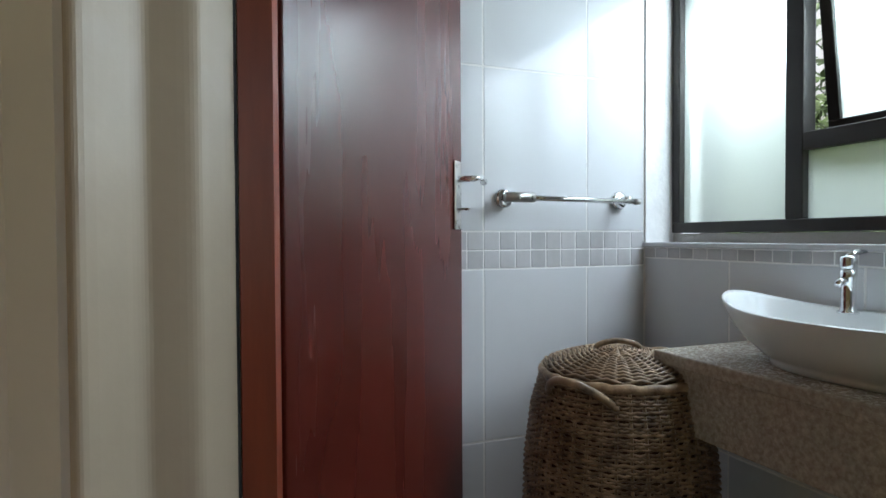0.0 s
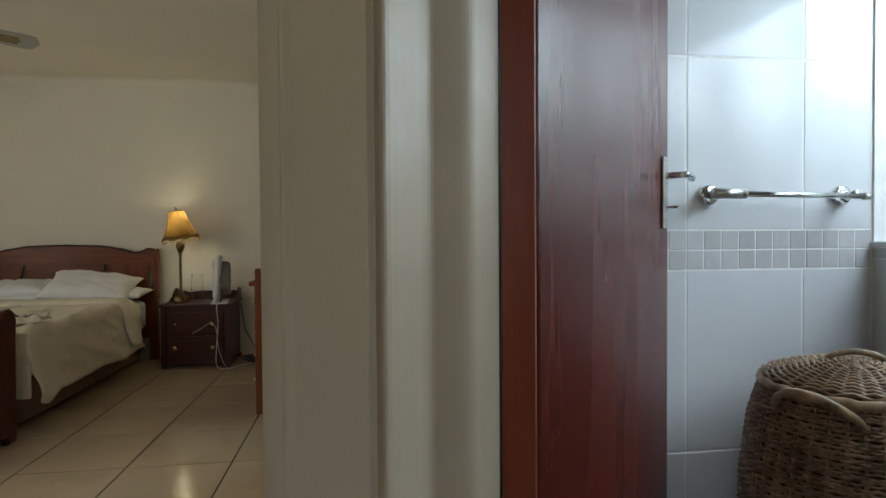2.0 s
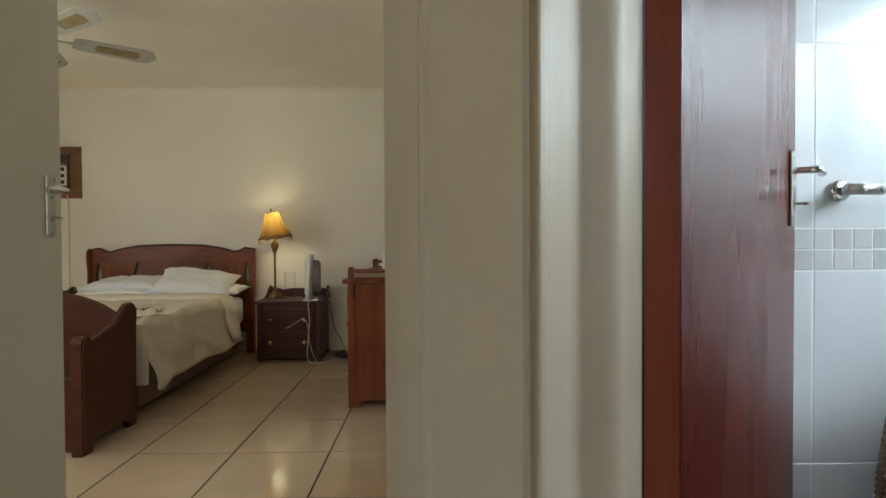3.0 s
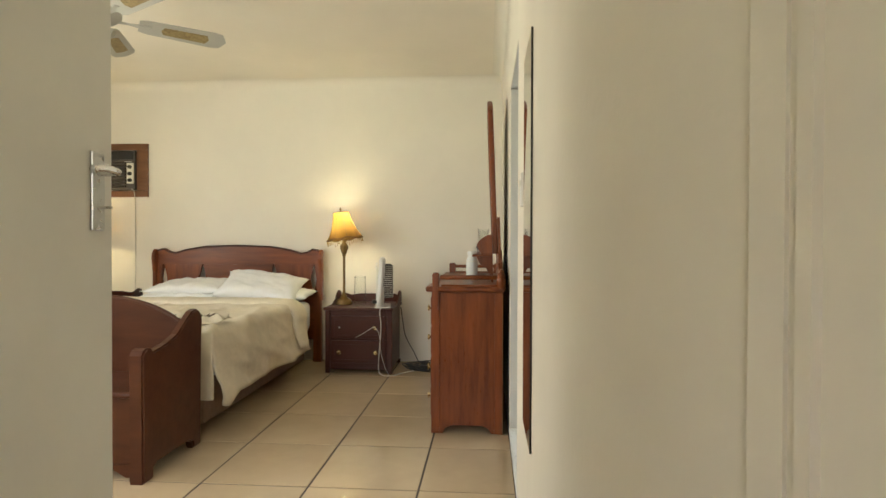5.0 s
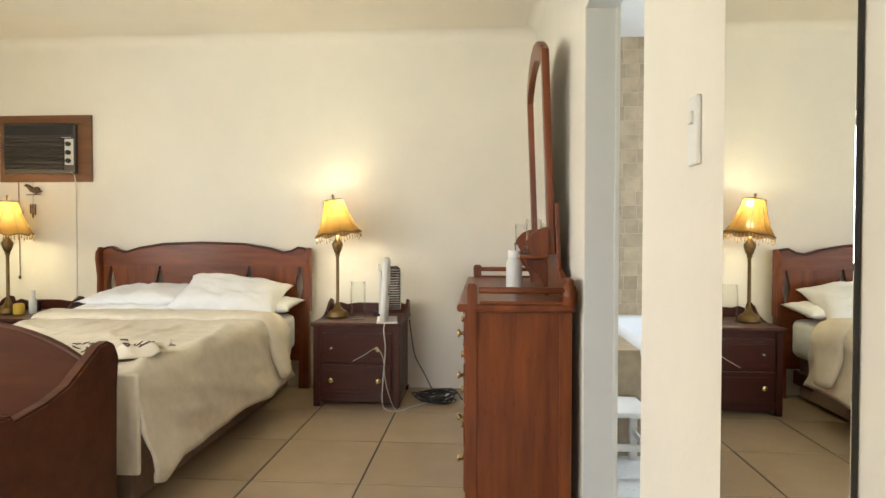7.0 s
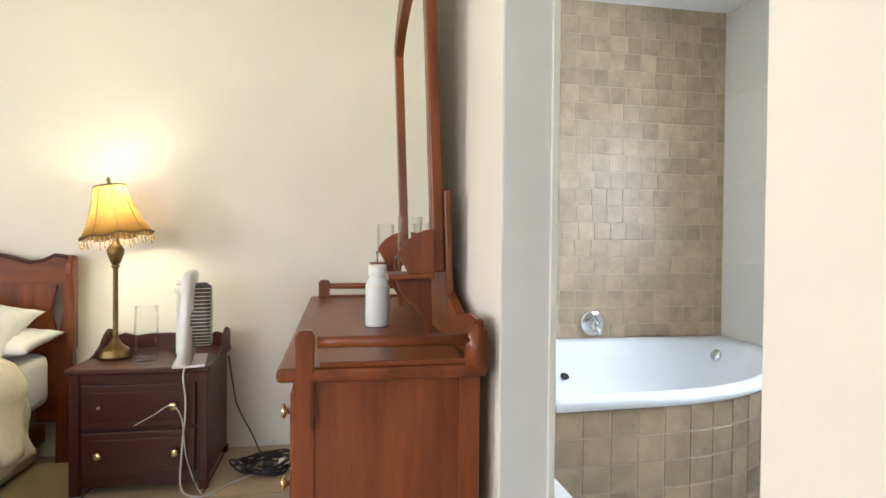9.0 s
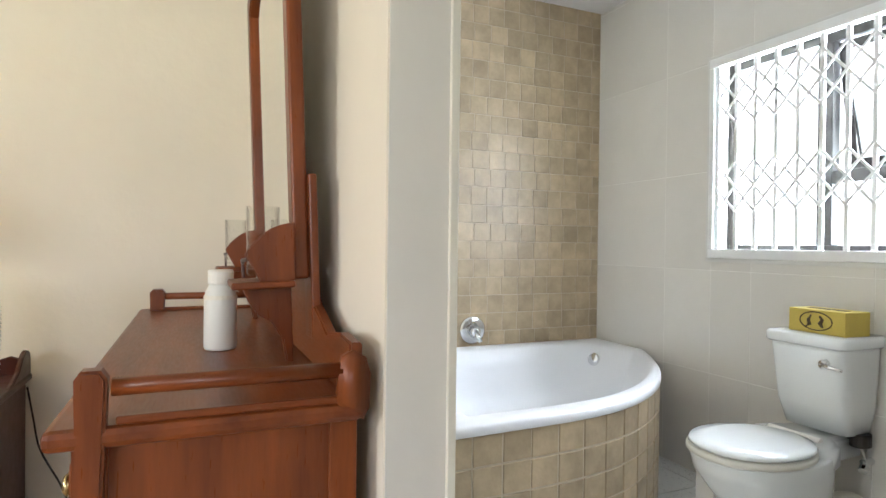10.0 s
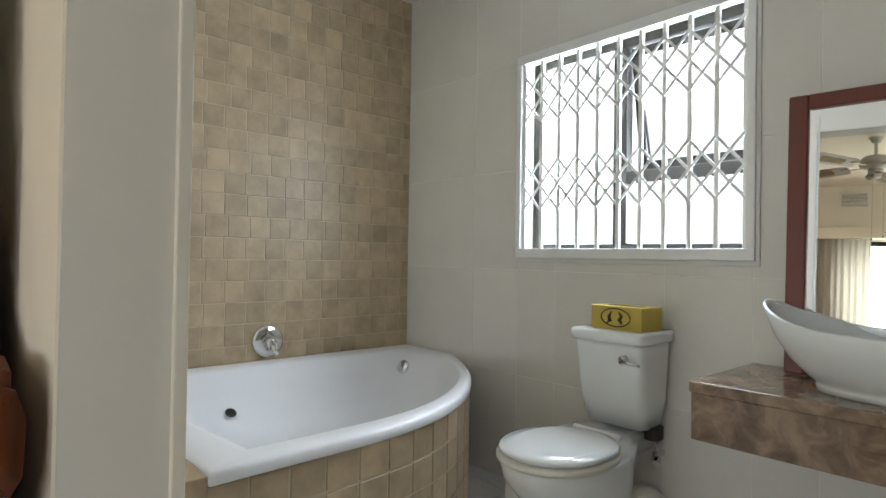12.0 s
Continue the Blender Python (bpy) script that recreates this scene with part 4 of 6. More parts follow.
table_lamp(-1.705, 4.42, 0.540, -2, -9, "lit brass bedside lamp with an amber fringed shade")
table_lamp(-4.06, 4.42, 0.540, 1, 2, "lit brass bedside lamp with pendants hung over its fringed shade")
for x in (-1.705, -4.06):
    lamp("bedside_bulb", "POINT", pose(x, 4.42, 1.302), 1.1, (1.0, 0.84, 0.46), radius=0.024)
    lamp("bedside_bulb_base", "POINT", pose(x, 4.42, 1.165), 0.95, (1.0, 0.82, 0.42), radius=0.020)
p = thing("pendant_necklace", "dark medallion pendant hung over a lamp shade", "pendant", pose(-4.06, 4.42, 0.54))
part("cord", tube(curve_points([(-0.05, -0.052, 0.785), (-0.062, -0.075, 0.72), (-0.035, -0.098, 0.655), (-0.015, -0.085, 0.71), (-0.028, -0.06, 0.786)], 6), 0.003, 5), M["black"], p)
part("medallion", tube([(-0.036, -0.106, 0.640), (-0.036, -0.112, 0.640)], 0.018, 16), M["brass"], p)

# on the night table beside the dresser
j = thing("glass_jar", "tall clear glass jar on the night table", "jar", pose(-1.545, 4.33, 0.541))
part("glass", lathe([(0.044, 0.0), (0.049, 0.006), (0.050, 0.02), (0.050, 0.195), (0.046, 0.212), (0.048, 0.245), (0.044, 0.245), (0.042, 0.212), (0.046, 0.19), (0.046, 0.02), (0.0, 0.012)], 28), M["glass"], j, "", True)
r = thing("phone_charger", "small black plastic charger lying on the night table", "charger", pose(-1.44, 4.50, 0.541, 0, 0, 12))
part("body", box(-0.035, 0.035, -0.02, 0.02, 0, 0.03, 0.006), M["black"], r)
fh = thing("fan_heater", "upright white plastic fan heater on the night table", "fan heater", pose(-1.335, 4.26, 0.541, 0, 0, 9))
part("foot", box(-0.07, 0.06, -0.13, 0.13, 0.0, 0.014, 0.005), M["white_plastic"], fh)
part("housing", prism([(-0.050, 0.012), (0.002, 0.012), (0.016, 0.30), (0.016, 0.385), (0.006, 0.405), (-0.022, 0.405), (-0.032, 0.385), (-0.044, 0.15)], -0.145, 0.145, "y", 0.008), M["white_plastic"], fh, "", True)
part("front_grille", box(-0.056, -0.040, -0.11, 0.11, 0.06, 0.32, 0.004), M["ivory_plastic"], fh)
for z in (0.33, 0.355):
    part("dial", tube([(-0.046, -0.10 + (z - 0.33) * 3, z), (-0.062, -0.10 + (z - 0.33) * 3, z)], 0.011, 12), M["white_plastic"], fh)
rg = part("rear_guard", tube([(0.000, 0, 0.21), (0.066, 0, 0.215), (0.078, 0, 0.215)], [0.142, 0.140, 0.125], 32), M["dark_grille"], fh, "dark wire rear guard")
for k in range(17):
    z = 0.085 + k * 0.0155
    hw = math.sqrt(max(0.144 ** 2 - (z - 0.212) ** 2, 0.0004))
    part("wire", tube([(0.006, -hw, z), (0.068, -hw * 0.985, z), (0.081, -hw * 0.9, z), (0.081, hw * 0.9, z), (0.068, hw * 0.985, z), (0.006, hw, z)], 0.0017, 5), M["ivory_plastic"], rg)
c = thing("heater_cable", "white power cable hanging down from the fan heater", "cable", pose(0, 0, 0))
part("cord", tube(curve_points([(-1.335, 4.14, 0.548), (-1.34, 4.128, 0.50), (-1.33, 4.13, 0.38), (-1.345, 4.135, 0.20), (-1.35, 4.13, 0.05), (-1.32, 4.12, 0.006), (-1.24, 4.10, 0.006), (-1.17, 4.2, 0.006), (-1.05, 4.33, 0.008)], 7), 0.0042, 6), M["cable_white"], c, "", True)
c = thing("loose_string", "thin pale string looped from a drawer knob", "string", pose(0, 0, 0))
part("strand", tube(curve_points([(-1.54, 4.150, 0.30), (-1.46, 4.143, 0.345), (-1.39, 4.135, 0.385), (-1.345, 4.125, 0.33), (-1.325, 4.126, 0.16), (-1.27, 4.13, 0.01), (-1.20, 4.10, 0.006)], 7), 0.0025, 5), M["cable_white"], c, "", True)
c = thing("cable_bundle", "tangled heap of black power cables on the floor", "cables", pose(-1.02, 4.36, 0))
rnd = random.Random(4)
for k in range(9):
    pts = [(0.14 * math.cos(a_ * 1.0 + k) * rnd.uniform(0.6, 1.15) + rnd.uniform(-0.03, 0.03), 0.09 * math.sin(a_ * 1.0 + k) * rnd.uniform(0.6, 1.2), 0.008 + rnd.uniform(0, 0.055)) for a_ in (0, 1.1, 2.2, 3.3, 4.4, 5.5, 6.6)]
    part("loop", tube(curve_points(pts, 5), 0.0045, 6), M["black"], c, "", True)
part("plug", box(-0.02, 0.03, -0.03, 0.02, 0.0, 0.04, 0.008), M["black"], c)
part("adapter", box(0.05, 0.11, -0.03, 0.03, 0.006, 0.045, 0.008), M["white_plastic"], c, "white plug adapter")
c = thing("wall_cable", "thin dark cable trailing from the night table to the floor", "cable", pose(0, 0, 0))
part("cord", tube(curve_points([(-1.24, 4.60, 0.50), (-1.225, 4.63, 0.36), (-1.20, 4.62, 0.24), (-1.12, 4.55, 0.12), (-1.06, 4.45, 0.05), (-1.0, 4.40, 0.03)], 6), 0.004, 6), M["black"], c, "", True)

# on the other night table
k = thing("candle_jar", "small yellow jar on the night table", "jar", pose(-3.93, 4.36, 0.541))
part("body", lathe([(0.03, 0.0), (0.034, 0.004), (0.034, 0.062), (0.03, 0.066), (0.029, 0.075), (0.0, 0.076)], 20), M["yellow_jar"], k, "", True)
k = thing("lotion_bottle", "slim pale plastic bottle on the night table", "bottle", pose(-3.86, 4.40, 0.541))
part("body", lathe([(0.022, 0.0), (0.024, 0.01), (0.024, 0.10), (0.012, 0.115), (0.012, 0.125)], 18), M["milky"], k, "", True)
part("cap", lathe([(0.015, 0.125), (0.015, 0.158), (0.012, 0.162)], 16), M["white_plastic"], k)
k = thing("spectacles", "dark spectacles beside the lamp", "spectacles", pose(-4.0, 4.46, 0.556))
for x in (-0.032, 0.032):
    part("rim", tube([(x + 0.026 * math.cos(a_), 0.0, 0.022 * math.sin(a_) + 0.022) for a_ in [2 * math.pi * i / 16 for i in range(17)]], 0.003, 5), M["black"], k)
part("bridge", tube([(-0.008, 0, 0.026), (0.008, 0, 0.026)], 0.003, 5), M["black"], k)
for x in (-0.058, 0.058):
    part("temple", tube([(x, 0, 0.028), (x * 0.9, 0.10, 0.02), (x * 0.85, 0.13, -0.012)], 0.0025, 5), M["black"], k)
k = thing("small_clock", "small dark clock with a white face", "clock", pose(-3.97, 4.55, 0.541))
part("case", box(-0.04, 0.04, -0.015, 0.02, 0.0, 0.075, 0.008), M["black"], k)
part("face", box(-0.028, 0.028, -0.018, -0.0145, 0.012, 0.064, 0.001), M["white_plastic"], k)


def dresser():
    y0, y1, x0, x1, zt = 2.775, 4.27, -0.812, -0.392, 0.828
    d_ = thing("dresser", "tall mahogany dresser with gallery rails against the wall", "dresser", pose(0, 0, 0))
    skirt = [(x0 + 0.02, zt - 0.03), (x0 + 0.02, 0.0), (x0 + 0.085, 0.0), (x0 + 0.10, 0.03), (x0 + 0.14, 0.045), (x1 - 0.12, 0.045), (x1 - 0.08, 0.03), (x1 - 0.065, 0.0), (x1, 0.0), (x1, zt - 0.03)]
    part("end_panel", prism(skirt, y0, y0 + 0.022, "y", 0.003), M["mahogany"], d_)
    part("end_panel", prism(skirt, y1 - 0.022, y1, "y", 0.003), M["mahogany"], d_)
    for x in (x0 + 0.02, x1 - 0.045):
        part("end_stile", box(x, x + 0.045, y0 - 0.006, y0 + 0.002, 0.002, zt - 0.03, 0.002), M["mahogany"], d_)
    part("body", box(x0 + 0.03, x1, y0 + 0.022, y1 - 0.022, 0.06, zt - 0.03), M["mahogany_y"], d_)
    part("top", box(x0 - 0.012, x1 + 0.004, y0 - 0.030, y1 + 0.030, zt - 0.030, zt, 0.010), M["mahogany_y"], d_)
    for r_ in range(4):
        z0_ = 0.09 + r_ * 0.172
        for c_ in range(2):
            ya = y0 + 0.03 + c_ * 0.72
            dr = part("drawer", box(x0 + 0.012, x0 + 0.032, ya, ya + 0.705, z0_, z0_ + 0.16, 0.005), M["mahogany_y"], d_)
            for k_ in (0.14, 0.565):
                part("knob", tube([(x0 + 0.012, ya + k_, z0_ + 0.08), (x0 - 0.004, ya + k_, z0_ + 0.08), (x0 - 0.012, ya + k_, z0_ + 0.08), (x0 - 0.018, ya + k_, z0_ + 0.08)], [0.008, 0.007, 0.019, 0.013], 14), M["brass_bright"], dr, "brass knob", True)
    for yy in (y0 + 0.012, y1 - 0.012):
        part("rail_post", prism([(x0 + 0.030, 0.70), (x0 + 0.060, 0.70), (x0 + 0.066, zt + 0.066), (x0 + 0.058, zt + 0.078), (x0 + 0.034, zt + 0.078), (x0 + 0.026, zt + 0.066)] if yy < 3 else
                                [(x0 + 0.028, zt), (x0 + 0.075, zt), (x0 + 0.078, zt + 0.066), (x0 + 0.068, zt + 0.078), (x0 + 0.036, zt + 0.078), (x0 + 0.026, zt + 0.066)], yy - 0.045, yy - 0.013 if yy < 3 else yy + 0.013, "y", 0.004), M["mahogany"], d_)
        part("rail", tube([(x0 + 0.07, yy - 0.028, zt + 0.052), (x1 - 0.03, yy - 0.028, zt + 0.052)], 0.013, 12), M["mahogany_h"], d_, "", True)
        part("rail_board", box(x0 + 0.075, x1 - 0.03, yy - 0.036, yy - 0.022, zt, zt + 0.012, 0.003), M["mahogany_h"], d_)
        part("rear_scroll", prism([(x1 + 0.004, zt - 0.028), (x1 + 0.014, zt - 0.01), (x1 + 0.016, zt + 0.045), (x1 + 0.008, zt + 0.072), (x1 - 0.012, zt + 0.084), (x1 - 0.030, zt + 0.074), (x1 - 0.036, zt + 0.05), (x1 - 0.038, zt)], yy - 0.046, yy - 0.016, "y", 0.006), M["mahogany"], d_, "", True)
    back = [(y0 - 0.02, zt), (y0 - 0.02, zt + 0.095), (y0 + 0.06, zt + 0.10), (y0 + 0.16, zt + 0.085), (y0 + 0.30, zt + 0.13), (y0 + 0.42, zt + 0.20), (y1 - 0.42, zt + 0.20), (y1 - 0.30, zt + 0.13), (y1 - 0.16, zt + 0.085), (y1 - 0.06, zt + 0.10), (y1 + 0.02, zt + 0.095), (y1 + 0.02, zt)]
    part("gallery_back", prism(back, x1 - 0.018, x1 + 0.004, "x", 0.004), M["mahogany_y"], d_)


dresser()


def dresser_mirror():
    m_ = thing("dresser_mirror", "arched mirror in a wooden frame with side shelves", "mirror", pose(-0.400, 3.50, 0.828, 0, -2.2, 0))
    ya, yb = -0.42, 0.42
    for y in (ya, yb - 0.055):
        part("stile", box(-0.040, -0.008, y, y + 0.055, 0.18, 1.06, 0.005), M["mahogany"], m_)
        part("back_support", box(-0.008, 0.010, y - 0.02, y + 0.065, 0.0, 0.40, 0.004), M["mahogany"], m_)
    n = 16
    arch = [(ya + (yb - ya) * i / n, 1.055 + 0.135 * math.sin(math.pi * i / n) ** 0.8) for i in range(n + 1)]
    low = [(yb - 0.05 - (yb - ya - 0.10) * i / n, 1.0 + 0.10 * math.sin(math.pi * i / n) ** 0.8) for i in range(n + 1)]
    part("arched_rail", prism(arch + low, -0.040, -0.008, "x", 0.004), M["mahogany_y"], m_)
    part("bottom_rail", box(-0.038, -0.010, ya + 0.05, yb - 0.05, 0.20, 0.26, 0.004), M["mahogany_y"], m_)
    part("mirror_glass", prism([(ya + 0.045, 0.25), (yb - 0.045, 0.25), (yb - 0.045, 1.0)] + low[1:-1] + [(ya + 0.045, 1.0)], -0.024, -0.020, "x"), M["mirror"], m_)
    for s_ in (-1, 1):
        yc = s_ * 0.375
        sh = part("side_shelf", box(-0.165, -0.041, yc - 0.075, yc + 0.075, 0.165, 0.180, 0.004), M["mahogany_y"], m_)
        fan_ = [(-0.041, 0.180), (-0.041, 0.298), (-0.063, 0.295), (-0.086, 0.287), (-0.106, 0.274), (-0.124, 0.257), (-0.138, 0.236), (-0.111, 0.180)]
        part("fan_panel", prism(fan_, yc - 0.076, yc - 0.062, "y", 0.003), M["mahogany"], sh)
        part("front_lip", tube([(-0.132, yc - 0.062, 0.226), (-0.138, yc, 0.222), (-0.132, yc + 0.07, 0.214)], 0.004, 8), M["dark_wood"], sh)
        part("lip_support", tube([(-0.132, yc + 0.07, 0.178), (-0.132, yc + 0.07, 0.214)], 0.0035, 6), M["dark_wood"], sh)
        part("bracket", prism([(-0.041, 0.0), (-0.041, 0.165), (-0.14, 0.165), (-0.13, 0.135), (-0.11, 0.105), (-0.085, 0.09), (-0.062, 0.05), (-0.055, 0.0)], yc - 0.012, yc + 0.012, "y", 0.003), M["mahogany"], sh)
    return m_


dresser_mirror()
for y, x in ((3.13, -0.505), (3.90, -0.51)):
    g_ = thing("glass_tumbler", "clear glass tumbler on the mirror shelf", "tumbler", pose(x, y, 1.013), "tumblers on the dresser")
    part("glass", lathe([(0.030, 0.0), (0.032, 0.004), (0.035, 0.145), (0.0325, 0.145), (0.030, 0.012), (0.0, 0.010)], 24), M["glass"], g_, "", True)
b_ = thing("plastic_bottle", "milky white plastic bottle standing on the dresser", "bottle", pose(-0.580, 3.32, 0.829))
part("body", lathe([(0.034, 0.0), (0.037, 0.006), (0.037, 0.118), (0.034, 0.135), (0.026, 0.150), (0.024, 0.156)], 24), M["milky"], b_, "", True)
part("cap", lathe([(0.028, 0.154), (0.029, 0.158), (0.029, 0.184), (0.026, 0.188)], 20), M["white_plastic"], b_, "ribbed white cap")
part("label_ring", lathe([(0.0375, 0.118), (0.0378, 0.124), (0.0365, 0.128)], 20), M["ivory_plastic"], b_)


# ---- en-suite bathroom ----
def bath_front(x):
    """Where the curved front of the bath lies, by x."""
    return 3.335 + 0.045 * min(x, 0.9) + 0.80 * (max(0.0, x - 0.35) / 1.145) ** 2.6


def bath():
    b = thing("corner_bath", "white acrylic corner bath with a curved tiled front", "bathtub", pose(0, 0, 0))
    xs = [0.015 + 1.475 * (1 - (1 - i / 26) ** 1.5) for i in range(27)]
    front = [(x, bath_front(x)) for x in xs]
    outline = front + [(1.490, YM - 0.16), (1.490, YM - 0.004), (1.30, YM - 0.004), (0.9, YM - 0.004), (0.5, YM - 0.004), (0.2, YM - 0.004), (0.015, YM - 0.004), (0.015, 4.2), (0.015, 3.8), (0.015, 3.5)]
    # the inner hollow is a slanted oval
    cx, cy = 0.76, 4.03
    n = len(outline)

    def ring(k, z, soft):
        pts = []
        for x, y in outline:
            ex, ey = (x - cx), (y - cy)
            a_ = math.atan2(ey / 0.48, ex / 0.72)
            ox, oy = 0.66 * math.cos(a_), 0.40 * math.sin(a_) + 0.02 * math.cos(a_)
            qx, qy = ex + (ox - ex) * soft, ey + (oy - ey) * soft
            pts.append((cx + qx * k, cy + qy * k, z))
        return pts

    bm = bmesh.new()
    levels = [ring(0.999, 0.528, 0), ring(1.004, 0.532, 0), ring(1.004, 0.553, 0), ring(0.990, 0.561, 0), ring(0.952, 0.562, 0.05), ring(0.925, 0.558, 0.15), ring(0.905, 0.545, 0.22), ring(0.875, 0.46, 0.30), ring(0.82, 0.34, 0.45), ring(0.74, 0.24, 0.7),
              ring(0.60, 0.195, 0.95), ring(0.30, 0.180, 1), ring(0.02, 0.178, 1)]
    vs = [[bm.verts.new(p) for p in l] for l in levels]
    for a_, c_ in zip(vs, vs[1:]):
        for i in range(n):
            bm.faces.new((a_[i], a_[(i + 1) % n], c_[(i + 1) % n], c_[i]))
    bmesh.ops.recalc_face_normals(bm, faces=bm.faces[:])
    part("tub", bm, M["acrylic"], b, "glossy white acrylic tub", True)
    part("waste", lathe([(0.021, 0.0), (0.023, 0.004), (0.016, 0.008), (0.0, 0.008)], 20, None, 0, 0), M["black"], b, "black waste plug").matrix_local = pose(0.477, 4.397, 0.386, 38, 0, 6)
    o = part("overflow", tube([(1.372, 4.374, 0.467), (1.333, 4.366, 0.484), (1.326, 4.365, 0.487)], [0.036, 0.034, 0.020], 20), M["chrome"], b, "round chrome overflow", True)
    pan = part("front_panel", prism([(x, y + 0.0105) for x, y in front] + [(x - 0.004, y + 0.030) for x, y in front[::-1]], ZF, 0.528), M["mosaic_grout"], b, "sand grouted curved front")
    part("ledge", box(XE + 0.002, 0.012, 3.338, YM - 0.002, ZF, 0.552, 0.003), M["mosaic"], b, "travertine ledge beside the tub")
    return b, pan, front


the_bath, bath_panel, bath_curve = bath()
tp = thing("bath_mixer", "round chrome bath mixer with a lever on the mosaic wall", "tap", pose(0.694, YM - 0.004, 0.645))
part("rose", tube([(0, 0, 0), (0, -0.008, 0), (0, -0.014, 0), (0, -0.016, 0)], [0.072, 0.072, 0.062, 0.03], 28), M["chrome"], tp, "", True)
part("hub", tube([(0, -0.014, -0.005), (0, -0.050, -0.005), (0, -0.056, -0.005)], [0.026, 0.024, 0.016], 20), M["chrome"], tp, "", True)
part("lever", tube([(0, -0.046, -0.012), (0.010, -0.058, -0.035), (0.018, -0.066, -0.056)], [0.015, 0.013, 0.010], 12), M["chrome"], tp, "", True)


def toilet():
    t_ = thing("toilet", "white ceramic close-coupled toilet with the lid closed", "toilet", pose(1.285, 3.15, ZF))

    def loop(z, l0, l1, hw, n=30, p=2.3):
        """An egg-shaped loop from x = l0 (front) to l1 (back)."""
        out = []
        for i in range(n):
            a_ = 2 * math.pi * i / n
            c_, s_ = math.cos(a_), math.sin(a_)
            x = (l0 + l1) / 2 + (l1 - l0) / 2 * math.copysign(abs(c_) ** (2 / p), c_)
            w_ = hw * (1.0 if c_ > 0 else 1.0) * math.copysign(abs(s_) ** (2 / p), s_)
            out.append((x, w_, z))
        return out

    def loft(loops):
        bm = bmesh.new()
        vs = [[bm.verts.new(p) for p in l] for l in loops]
        n = len(vs[0])
        for a_, b_ in zip(vs, vs[1:]):
            for i in range(n):
                bm.faces.new((a_[i], a_[(i + 1) % n], b_[(i + 1) % n], b_[i]))
        bm.faces.new(vs[0][::-1])
        bm.faces.new(vs[-1])
        bmesh.ops.recalc_face_normals(bm, faces=bm.faces[:])
        return bm

    part("bowl", loft([loop(0, -0.30, 0.10, 0.105), loop(0.03, -0.29, 0.09, 0.098), loop(0.14, -0.29, 0.06, 0.095), loop(0.24, -0.39, 0.04, 0.13), loop(0.33, -0.462, 0.02, 0.160), loop(0.375, -0.472, 0.0, 0.166), loop(0.382, -0.467, 0.0, 0.162)]), M["porcelain"], t_, "", True)
    part("rear_deck", prism([(-0.20, -0.130), (-0.09, -0.140), (-0.015, -0.115), (0.02, -0.075), (0.205, -0.065), (0.205, 0.105), (0.02, 0.115), (-0.015, 0.14), (-0.09, 0.15), (-0.20, 0.130)], 0.325, 0.412, "z", 0.014), M["porcelain"], t_, "", True)
    part("seat", loft([loop(0.384, -0.478, -0.085, 0.168, 36, 2.1), loop(0.388, -0.484, -0.08, 0.173, 36, 2.1), loop(0.400, -0.484, -0.08, 0.173, 36, 2.1), loop(0.405, -0.476, -0.085, 0.166, 36, 2.1)]), M["ivory_plastic"], t_, "cream seat ring", True)
    part("lid", loft([loop(0.409, -0.474, -0.084, 0.164, 36, 2.1), loop(0.414, -0.480, -0.08, 0.169, 36, 2.1), loop(0.423, -0.474, -0.084, 0.164, 36, 2.1), loop(0.429, -0.42, -0.11, 0.125, 36, 2.1), loop(0.431, -0.30, -0.2, 0.04, 36, 2.1)]), M["porcelain"], t_, "closed white seat lid", True)
    part("hinge", tube([(-0.075, -0.09, 0.415), (-0.075, 0.09, 0.415)], 0.011, 10), M["white_plastic"], t_)
    cist = part("cistern", loft([[(x, y * 0.86, 0.415) for x, y, z in loop(0, 0.045, 0.205, 0.152, 36, 5)], [(x, y * 0.96, 0.50) for x, y, z in loop(0, 0.02, 0.21, 0.152, 36, 6)], loop(0.69, -0.005, 0.215, 0.154, 36, 7), loop(0.705, -0.005, 0.215, 0.154, 36, 7)]), M["porcelain"], t_, "", True)
    part("cistern_lid", loft([loop(0.706, -0.014, 0.218, 0.161, 36, 8), loop(0.712, -0.020, 0.220, 0.167, 36, 8), loop(0.738, -0.020, 0.220, 0.167, 36, 8), loop(0.746, -0.012, 0.216, 0.160, 36, 8)]), M["porcelain"], cist, "", True)
    cist.matrix_local = pose(0, 0.021, 0) @ Matrix.Diagonal((1, 0.875, 1, 1))
    lev = part("flush_lever", tube([(-0.006, -0.09, 0.655), (-0.028, -0.09, 0.655)], [0.016, 0.014], 14), M["chrome"], cist, "chrome flush lever", True)
    part("lever_arm", tube([(-0.026, -0.09, 0.655), (-0.032, -0.125, 0.650), (-0.030, -0.165, 0.646)], [0.007, 0.007, 0.005], 8), M["chrome"], lev, "", True)
    part("outlet_pipe", tube(curve_points([(0.06, -0.02, 0.16), (0.13, -0.06, 0.17), (0.17, -0.09, 0.12), (0.17, -0.10, 0.0)], 5), 0.040, 14), M["ivory_plastic"], t_, "", True)
    part("flush_connector", lathe([(0.03, 0.375), (0.035, 0.38), (0.035, 0.42)], 16, None, 0.13, -0.085), M["alu_bronze"], t_)


